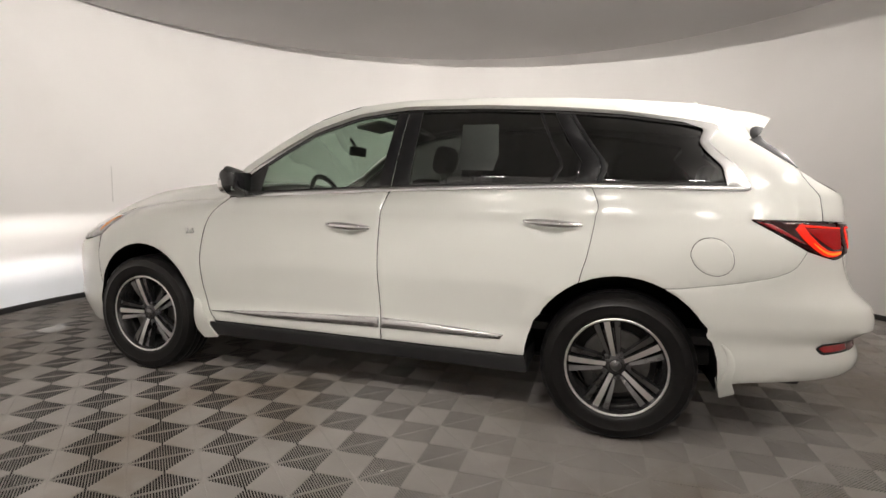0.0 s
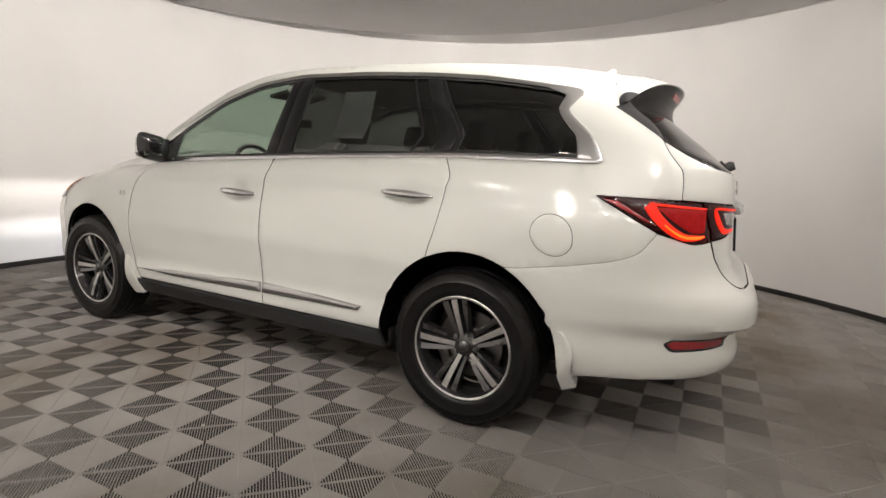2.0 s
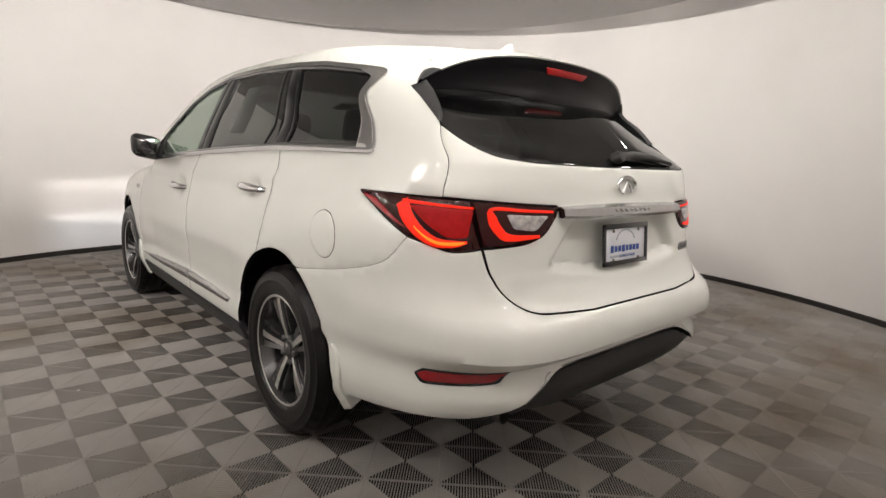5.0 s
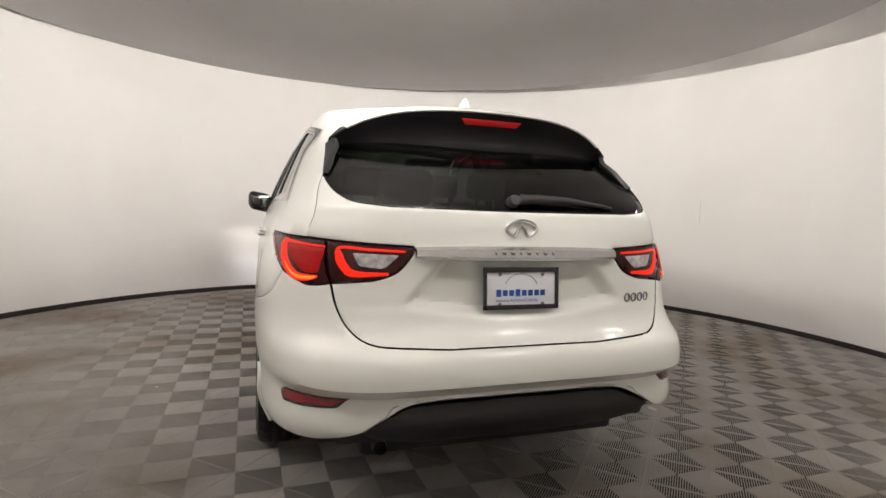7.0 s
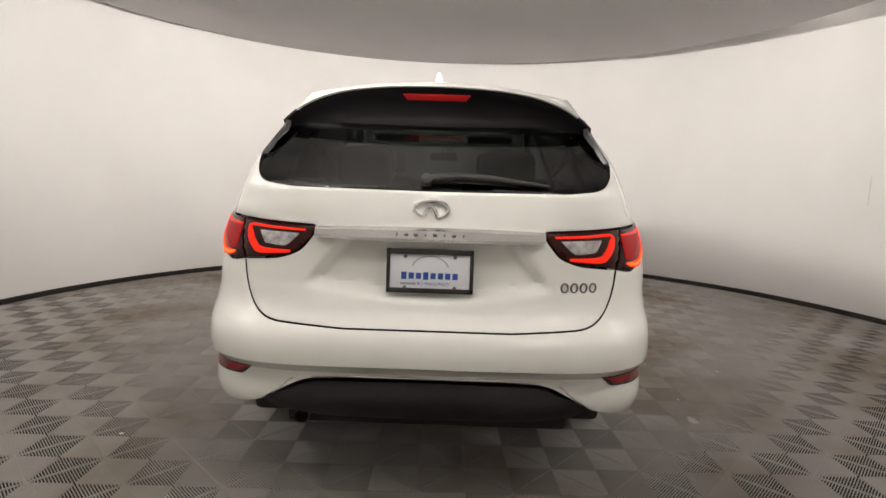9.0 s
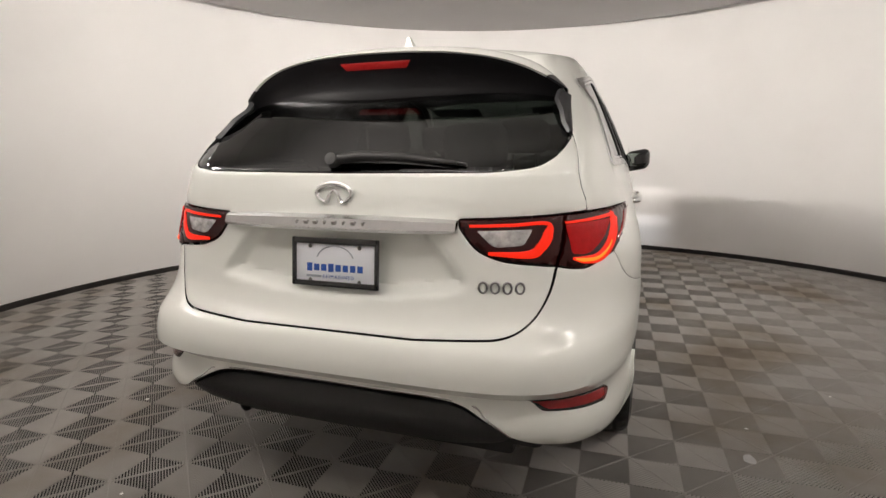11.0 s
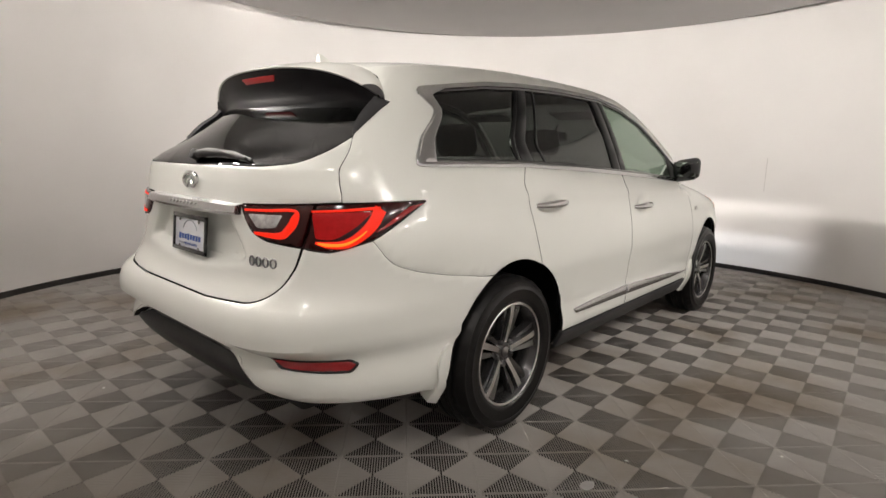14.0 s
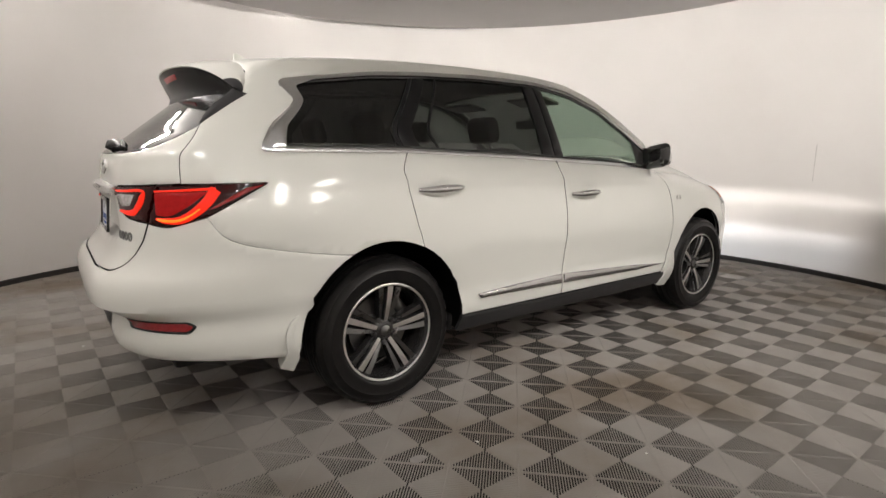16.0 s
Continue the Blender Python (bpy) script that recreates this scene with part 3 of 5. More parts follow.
panels = {}
for side in (-1, 1):
    # doors
    front = on_side(*(GAP_A + GAP_B[::-1] + [(0.19, 1.18, 0), (0.60, 1.152, 0)]))
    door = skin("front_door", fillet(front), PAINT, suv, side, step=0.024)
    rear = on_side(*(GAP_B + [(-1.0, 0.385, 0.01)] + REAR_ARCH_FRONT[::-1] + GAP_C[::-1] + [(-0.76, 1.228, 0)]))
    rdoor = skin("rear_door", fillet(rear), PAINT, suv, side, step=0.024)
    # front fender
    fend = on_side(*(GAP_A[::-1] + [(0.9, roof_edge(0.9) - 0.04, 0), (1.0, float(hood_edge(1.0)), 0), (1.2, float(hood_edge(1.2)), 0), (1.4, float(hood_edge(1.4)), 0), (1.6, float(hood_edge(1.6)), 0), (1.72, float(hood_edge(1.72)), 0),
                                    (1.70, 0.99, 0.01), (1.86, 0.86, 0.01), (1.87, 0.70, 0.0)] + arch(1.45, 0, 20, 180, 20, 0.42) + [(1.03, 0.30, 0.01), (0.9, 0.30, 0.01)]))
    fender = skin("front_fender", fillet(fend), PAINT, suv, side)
    # quarter panel with the D-pillar
    quarter = on_side((-1.335, 1.14, 0.05), (-1.295, 0.93, 0.08), (-1.255, 0.785, 0.0), *arch(-1.45, 0, 66, 115, 8), (-1.70, 0.79, 0.01), (-1.93, 0.828, 0.05), (-2.09, 0.862, 0.06), (-2.185, 0.90, 0.05), (-2.235, 0.982, 0.003), (-1.985, 1.12, 0.02))
    quarter += on_tail((0.757, 1.115, 0.005)) + on_side((-2.30, 1.19, 0.05), (-2.235, 1.30, 0.03), (-2.20, 1.36, 0.02), (-2.017, 1.49, 0.01), (-1.967, 1.60, 0.02), *[(y, roof_edge(y), 0) for y in (-1.965, -1.71, -1.41, -1.12, -0.70, -0.45, -0.25, -0.1, 0.04, 0.17, 0.30)],
                                                       (0.52, roof_edge(0.52), 0), (0.70, roof_edge(0.70), 0), (0.88, 1.21, 0), (0.90, 1.165, 0))
    quarter += on_side(*DLO_TOP, *DLO_TAIL, (-1.29, 1.248, 0))
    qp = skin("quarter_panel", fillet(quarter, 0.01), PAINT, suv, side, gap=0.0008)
    # sill
    sill = on_side((0.93, 0.38, 0), (-1.0, 0.38, 0), (-1.02, 0.285, 0.02), (0.99, 0.285, 0.02))
    skin("sill", fillet(sill), SILL_PLASTIC, suv, side, off=0.004)
    panels[side] = dict(door=door, rdoor=rdoor, fender=fender, qp=qp)

ys = [y for y in np.linspace(-1.962, 0.06, 40)]
cap_grid("roof", ys, lambda y: float(body(u_of_y(y, roof_edge(y)), roof_edge(y))[0]), roof_edge, lambda y: float(soft(y, -2, 0.042, -1.2, 0.035, -0.3, 0.03, 0.1, 0.03)), PAINT, suv, expo=3.5)
ys = [y for y in np.linspace(0.07, 0.93, 20)]
cap_grid("windscreen", ys, lambda y: float(body(-0.5 - y, roof_edge(y))[0]) - 0.03, lambda y: roof_edge(y) + 0.01, lambda y: 0.05, GLASS_FRONT, suv, bow=lambda y: 0.16 * (y - 0.07) / 0.86)
ys = [y for y in np.linspace(0.93, 2.26, 30)]
cap_grid("hood", ys, lambda y: float(body(-0.5 - y, float(hood_edge(y)))[0]), lambda y: float(hood_edge(y)), lambda y: float(soft(y, 0.9, 0.10, 1.3, 0.125, 1.8, 0.13, 2.1, 0.105, 2.3, 0.05)), PAINT, suv, bow=lambda y: 0.12 * (y - 0.93), expo=2.6)


# ---- glazing, trim and handles of the sides ----
def mirrored(pts):
    return [(2 * U_END - p[0], *p[1:]) for p in reversed(pts)]


def ribbon(pts, width):
    """The outline of a strip along points, with one width or one for each point."""
    p = np.array([q[:2] for q in pts], float)
    t = np.gradient(p, axis=0)
    t /= np.linalg.norm(t, axis=1, keepdims=True)
    w = np.reshape(np.broadcast_to(np.asarray(width, float), (len(p),)), (-1, 1)) / 2
    nrm = np.stack((-t[:, 1], t[:, 0]), 1)
    return np.concatenate((p + nrm * w, (p - nrm * w)[::-1]))


def curve(pts, n=8):
    """A smooth line through points."""
    p = np.array([q[:2] for q in pts], float)
    q = np.concatenate((p[:1] * 2 - p[1:2], p, p[-1:] * 2 - p[-2:-1]))
    out = []
    for i in range(1, len(q) - 2):
        for t in np.linspace(0, 1, n, endpoint=False):
            a, b, c, d = q[i - 1], q[i], q[i + 1], q[i + 2]
            out.append(0.5 * (2 * b + (c - a) * t + (2 * a - 5 * b + 4 * c - d) * t * t + (3 * b - a - 3 * c + d) * t ** 3))
    out.append(p[-1])
    return np.array(out)


def band(name, poly, w0, w1, mat, parent, side, off, label=""):
    """A raised frame that follows an outline from w0 to w1 inside it."""
    poly = densify(np.asarray(poly), 0.03)
    if area2(poly) < 0:
        poly = poly[::-1]
    rows, e = [], 1e-3
    mid = (w0 + w1) / 2
    for w, lift in ((w0, off - 0.008), (w0, off), (mid, off + 0.003), (w1, off), (w1, off - 0.008)):
        q = shrink(poly, w)
        p = body(q[:, 0], q[:, 1], side)
        du = body(q[:, 0] + e, q[:, 1], side) - body(q[:, 0] - e, q[:, 1], side)
        dz = body(q[:, 0], q[:, 1] + e, side) - body(q[:, 0], q[:, 1] - e, side)
        nn = np.cross(du, dz)
        nn /= np.linalg.norm(nn, axis=1, keepdims=True)
        nn *= np.sign(nn[:, :1] * side + 1e-9)
        rows.append(p + nn * lift)
    v, f = ring_stack([list(map(tuple, r)) for r in rows])
    return link_mesh(name, v, f, mat, parent, label)


dlo = fillet(on_side(*dlo_y), 0.06)
pane_all = shrink(densify(dlo, 0.05) if area2(dlo) > 0 else densify(dlo, 0.05)[::-1], 0.024)
uy = lambda y, z: (u_of_y(y, z), z)
for side in (-1, 1):
    P = panels[side]
    band("window_trim", dlo, -0.004, 0.017, SATIN_CHROME, P["qp"], side, 0.006, "satin chrome window surround")
    band("window_seal", dlo, 0.016, 0.03, BLACK_GLOSS, P["qp"], side, 0.001, "black window seal")
    tail = on_side((-1.70, 1.572, 0.01), (-1.855, 1.556, 0.035), (-1.80, 1.47, 0.05), (-1.997, 1.25, 0.015), (-1.89, 1.257, 0.005), (-1.765, 1.462, 0.05), (-1.79, 1.538, 0.02))
    skin("window_tail_trim", fillet(tail), SATIN_CHROME, P["qp"], side, step=0.02, gap=0, depth=0.006, off=0.007, label="satin chrome trim behind the rear side window")
    # panes cut from the opening by the pillars
    cut_b0, cut_b1 = (uy(-0.145, 1.19), uy(-0.205, 1.68)), (uy(-0.325, 1.19), uy(-0.345, 1.68))
    cut_c0, cut_c1 = (uy(-1.18, 1.23), uy(-1.06, 1.68)), (uy(-1.315, 1.24), uy(-1.15, 1.68))
    front_pane = clip_line(pane_all, *cut_b0)
    skin("window_pane", front_pane, GLASS_FRONT, P["door"], side, step=0.06, gap=0, depth=0.004, off=-0.006, label="clear front door glass")
    mid_pane = clip_line(clip_line(pane_all, *cut_b1[::-1]), *cut_c0)
    skin("window_pane", mid_pane, GLASS_DARK, P["rdoor"], side, step=0.06, gap=0, depth=0.004, off=-0.006, label="dark privacy glass")
    rear_pane = clip_line(pane_all, *cut_c1[::-1])
    skin("quarter_window", rear_pane, GLASS_DARK, P["qp"], side, step=0.05, gap=0, depth=0.004, off=-0.006, label="dark privacy glass")
    b_mid = (uy(-0.222, 1.19), uy(-0.262, 1.68))
    shift = lambda ln, d: tuple((p[0] + d, p[1]) for p in ln)
    skin("pillar_cover", clip_line(clip_line(pane_all, *cut_b0[::-1]), *shift(b_mid, -0.003)), PILLAR_BLACK, P["door"], side, step=0.06, gap=0, depth=0.01, off=0.0005, label="black door pillar cover")
    skin("pillar_cover", clip_line(clip_line(pane_all, *shift(b_mid, 0.003)[::-1]), *cut_b1), PILLAR_BLACK, P["rdoor"], side, step=0.06, gap=0, depth=0.01, off=0.0005, label="black door pillar cover")
    c_mid = (uy(-1.287, 1.24), uy(-1.128, 1.68))
    skin("pillar_cover", clip_line(clip_line(pane_all, *cut_c0[::-1]), *shift(c_mid, -0.003)), PILLAR_BLACK, P["rdoor"], side, step=0.06, gap=0, depth=0.01, off=0.0005, label="black door pillar cover")
    skin("pillar_cover", clip_line(clip_line(pane_all, *shift(c_mid, 0.003)[::-1]), *cut_c1), PILLAR_BLACK, P["qp"], side, step=0.06, gap=0, depth=0.01, off=0.0005, label="black pillar cover")
    skin("window_divider", ribbon([uy(-1.075, 1.25), uy(-1.005, 1.64)], 0.016), PILLAR_BLACK, P["rdoor"], side, step=0.05, gap=0, depth=0.006, off=-0.001)
    skin("sail_cover", fillet(on_side((0.81, 1.165, 0.01), (0.60, 1.17, 0.01), (0.575, 1.345, 0.01), (0.66, 1.29, 0.01)), 0.01), BLACK_PLASTIC, P["door"], side, step=0.05, gap=0, depth=0.006, off=0.003, label="black mirror sail cover")
    # lower mouldings
    m0 = on_side((0.905, 0.452, 0.002), (0.55, 0.478, 0.0), (-0.195, 0.512, 0.004), (-0.2, 0.455, 0.004), (0.55, 0.442, 0.0))
    m1 = on_side((-0.215, 0.512, 0.004), (-0.60, 0.503, 0.0), (-0.895, 0.487, 0.004), (-0.875, 0.462, 0.004), (-0.215, 0.455, 0.004))
    for poly, d in ((m0, P["door"]), (m1, P["rdoor"])):
        skin("side_moulding", fillet(poly), SATIN_CHROME, d, side, step=0.009, gap=0, depth=0.014, off=0.008, dome=0.010, label="satin chrome side moulding")
    # handles
    for yc, zc, half, d in ((0.01, 1.004, 0.13, P["door"]), (-1.11, 1.066, 0.14, P["rdoor"])):
        pts, rad = [], []
        for k in range(15):
            t = -1 + 2 * k / 14
            q = body(u_of_y(yc + t * half, zc), zc, side)
            base = float(half_width(zc)) - 0.002
            pts.append((side * (base + 0.033 * (1 - t ** 4)), yc + t * half, zc + 0.004 * t))
            rad.append(0.011 + 0.010 * (1 - t * t))
        bm = tube(pts, rad, 10)
        for vtx in bm.verts:
            vtx.co.z = zc + (vtx.co.z - zc) * 1.05
        part("door_handle", bm, CHROME, d, "chrome door handle")
    # filler flap
    fc = (u_of_y(-1.835, 0.945), 0.945)
    circ = np.array([(fc[0] + 0.096 * math.cos(a), fc[1] + 0.088 * math.sin(a)) for a in np.linspace(0, 2 * math.pi, 40, endpoint=False)])
    if side == -1:
        # flat black disc paints the shade of the groove round the flap
        skin("filler_gap_shade", circ, BLACK_PLASTIC, P["qp"], side, step=0.03, gap=0, depth=0.002, off=0.0006, label="flat black disc that paints the shaded gap round the filler flap")
        skin("filler_flap", circ, PAINT, P["qp"], side, step=0.02, gap=0.0035, depth=0.003, off=0.0022, label="round white fuel filler flap")
    # engine badge on the fender
    for k, ch in enumerate("3.5"):
        cu = bpy.data.curves.new("badge_digit", "FONT")
        cu.body, cu.size, cu.extrude, cu.bevel_depth = ch, 0.042, 0.003, 0.0006
        cu.materials.append(CHROME)
        ob = new("badge_digit", cu)
        ob.parent = P["fender"]
        yy = 1.095 - (0.0, 0.03, 0.042)[k] if side == -1 else 1.028 + (0.0, 0.03, 0.042)[k]
        ob.matrix_basis = Matrix.Translation((side * (float(body(-0.5 - yy, 0.935)[0]) + 0.004), yy, 0.918)) @ Euler((radians(90), 0, radians(-90 if side == -1 else 90))).to_matrix().to_4x4()
    # door mirror
    hx = side * 0.952
    bm = box(0.195, 0.115, 0.165, 0.052, segments=5)
    for vtx in bm.verts:
        if vtx.co.y > 0:
            vtx.co.x *= 0.86
            vtx.co.z *= 0.84
        vtx.co.z += 0.02 * (vtx.co.x * side) / 0.11
    mirror = part("door_mirror", bm, BLACK_GLOSS, suv, "gloss black door mirror with chrome cap", m=pose(hx, 0.735, 1.232))
    bm = box(0.165, 0.07, 0.095, 0.034, segments=4)
    for vtx in bm.verts:
        if vtx.co.y > 0:
            vtx.co.x *= 0.80
            vtx.co.z *= 0.72
        vtx.co.z += 0.02 * (vtx.co.x * side) / 0.11
    part("mirror_cap", bm, CHROME, mirror, "chrome mirror cap", m=pose(hx + side * 0.004, 0.772, 1.206))
    bm = box(0.155, 0.008, 0.105, 0.003)
    part("mirror_glass", bm, MIRROR_GLASS, mirror, "silvered mirror glass", m=pose(hx, 0.684, 1.236, 0, 0, side * 6))
    part("mirror_arm", box(0.12, 0.07, 0.045, 0.015), BLACK_PLASTIC, mirror, "black mirror foot", m=pose(side * 0.90, 0.74, 1.165, 0, side * -12, 0))
    # mud flaps
    skin("mud_flap", fillet(on_side((1.03, 0.53, 0.02), (0.985, 0.50, 0.03), (0.93, 0.33, 0.02), (0.90, 0.275, 0.01), (1.01, 0.262, 0.01), (1.045, 0.32, 0.02)), 0.02), PAINT, suv, side, step=0.03, gap=0, depth=0.05, off=0.012, label="white mud flap")
    skin("mud_flap", fillet(on_side((-1.90, 0.545, 0.01), (-1.93, 0.53, 0.02), (-1.955, 0.38, 0.03), (-1.985, 0.305, 0.01), (-1.92, 0.275, 0.01), (-1.90, 0.35, 0.02)), 0.02), PAINT, suv, side, step=0.03, gap=0, depth=0.05, off=0.012, label="white mud flap")

# ---- tail: hatch, bumper, lamps ----
SEAM = on_side((-2.30, 1.19, 0.05), (-2.235, 1.30, 0.03), (-2.205, 1.352, 0.01))
low_r = on_tail((0.685, 0.957, 0.005), (0.676, 0.87, 0.05), (0.645, 0.80, 0.05), (0.58, 0.757, 0.06), (0.3, 0.742, 0))
lamp_in = on_tail((0.757, 1.115, 0.004), (0.413, 1.096, 0.008), (0.412, 1.07, 0.02), (0.465, 1.0, 0.03), (0.54, 0.972, 0.03), (0.685, 0.957, 0.004))
glass_low = on_tail((0.69, 1.295, 0.05), (0.635, 1.25, 0.05), (0.5, 1.236, 0.03), (0.0, 1.232, 0))
half = low_r[::-1][:-1] + lamp_in[::-1] + SEAM + glass_low[:-1]
hatch_poly = [p for p in half]
hatch_poly += [glass_low[-1]] + mirrored(half)
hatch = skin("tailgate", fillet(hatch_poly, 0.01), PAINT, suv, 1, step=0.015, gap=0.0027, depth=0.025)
gl = SEAM[-1:] + on_tail((0.69, 1.295, 0.05), (0.635, 1.25, 0.05), (0.5, 1.236, 0.03), (0.0, 1.232, 0))
glass_poly = on_tail((0.61, 1.55, 0)) + on_side((-2.19, 1.37, 0.01)) + gl[1:]
glass_poly = glass_poly + mirrored(glass_poly[:-1])


def window_face(u, z, side=1):
    """The rear window bows evenly from its middle to its rim, flatter than the skin round it."""
    q = np.atleast_2d(body(u, z, side))
    zz = np.atleast_1d(z)
    xe = np.interp(zz, (1.236, 1.25, 1.295, 1.352, 1.49, 1.55), (0.50, 0.635, 0.69, 0.725, 0.69, 0.63))
    ye = np.array([body(u_of_x(a, b), b)[1] for a, b in zip(xe, zz)])
    yc = body(np.full(len(zz), U_END), zz)[:, 1]
    r = np.abs(q[:, 0]) / xe
    w = np.clip((zz - 1.24) / 0.10, 0, 1)
    w = w * w * (3 - 2 * w) * (r < 1)
    q[:, 1] = (1 - w) * q[:, 1] + w * (yc + (ye - yc) * np.minimum(r, 1) ** 2.3)
    return q


skin("rear_window", fillet(glass_poly, 0.01), GLASS_REAR, hatch, 1, step=0.025, gap=0.002, depth=0.004, off=-0.003, surface=window_face, label="dark curved rear window")


def fin_mesh(side):
    """Satin black panel that closes the side between spoiler, window and body."""
    edge = [body(u_of_y(y, z), z) for y, z in ((-1.995, 1.492), (-2.06, 1.452), (-2.13, 1.405), (-2.2, 1.357))]
    outer = [Vector((0.653, -2.047, 1.513)), Vector((0.667, -2.02, 1.503))] + [Vector(q) + Vector((0.0005, -0.002, 0.001)) for q in edge]
    inner = [Vector(q) for q in ((0.652, -2.052, 1.510), (0.650, -2.064, 1.497), (0.648, -2.085, 1.478), (0.672, -2.142, 1.436), (0.686, -2.182, 1.394), (0.706, -2.204, 1.360))]
    V, F, k = [], [], 6
    for a, b in zip(outer, inner):
        for t in np.linspace(0, 1, k):
            q = a.lerp(b, float(t)) + Vector((0.001, -0.004, 0.001)) * math.sin(math.pi * t)
            V.append((side * q.x, q.y, q.z))
    n0 = len(V)
    V += [(x - side * 0.014, y + 0.012, z - 0.004) for x, y, z in V]
    n = len(outer)
    for i in range(n - 1):
        for m in range(k - 1):
            q = (i * k + m, i * k + m + 1, (i + 1) * k + m + 1, (i + 1) * k + m)
            F += [q, tuple(n0 + c for c in q[::-1])]
    ring = [i * k for i in range(n)] + [(n - 1) * k + m for m in range(1, k)] + [i * k + k - 1 for i in range(n - 2, -1, -1)] + [m for m in range(k - 2, 0, -1)]
    F += [(ring[i], ring[(i + 1) % len(ring)], n0 + ring[(i + 1) % len(ring)], n0 + ring[i]) for i in range(len(ring))]
    return link_mesh("spoiler_fin", V, F, FIN_BLACK, hatch, "satin black spoiler side fin")


for side in (-1, 1):
    fin_mesh(side)

bump_r = on_side((-1.70, 0.79, 0.01), (-1.93, 0.828, 0.05), (-2.09, 0.862, 0.06), (-2.185, 0.90, 0.05), (-2.235, 0.982, 0.003)) + on_tail((0.762, 0.942, 0.02), (0.72, 0.947, 0.02), (0.69, 0.955, 0.005), (0.68, 0.87, 0.05), (0.647, 0.799, 0.05), (0.581, 0.755, 0.06), (0.3, 0.7405, 0))
bump_low = on_tail((0.30, 0.549, 0), (0.44, 0.544, 0.05), (0.525, 0.505, 0.04), (0.60, 0.459, 0.03), (0.67, 0.435, 0.03), (0.76, 0.412, 0.03)) + on_side((-2.22, 0.385, 0.05), (-2.03, 0.365, 0.03), (-1.905, 0.34, 0.01)) + on_side(*arch(-1.45, 0, 178, 115.5, 10))
bump_half = bump_low + bump_r
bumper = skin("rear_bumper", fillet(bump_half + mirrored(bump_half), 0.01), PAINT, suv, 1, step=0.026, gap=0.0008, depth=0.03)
dif = on_tail((0.0, 0.543, 0), (0.44, 0.538, 0.05), (0.525, 0.497, 0.04), (0.61, 0.446, 0.02), (0.56, 0.395, 0.04), (0.40, 0.36, 0.05), (0.0, 0.352, 0))
dif_poly = dif + mirrored(dif[1:-1])
skin("lower_valance", fillet(dif_poly), BLACK_PLASTIC, bumper, 1, step=0.04, gap=0, depth=0.12, off=-0.022, label="black textured lower bumper valance")
lip = on_tail((0.0, 0.553, 0), (0.44, 0.548, 0), (0.528, 0.508, 0), (0.603, 0.459, 0))
skin("valance_trim", ribbon(np.concatenate((curve(lip[::-1]), curve(mirrored(lip[::-1])[::1])[1:])), 0.006), SATIN_CHROME, bumper, 1, step=0.05, gap=0, depth=0.004, off=0.001)
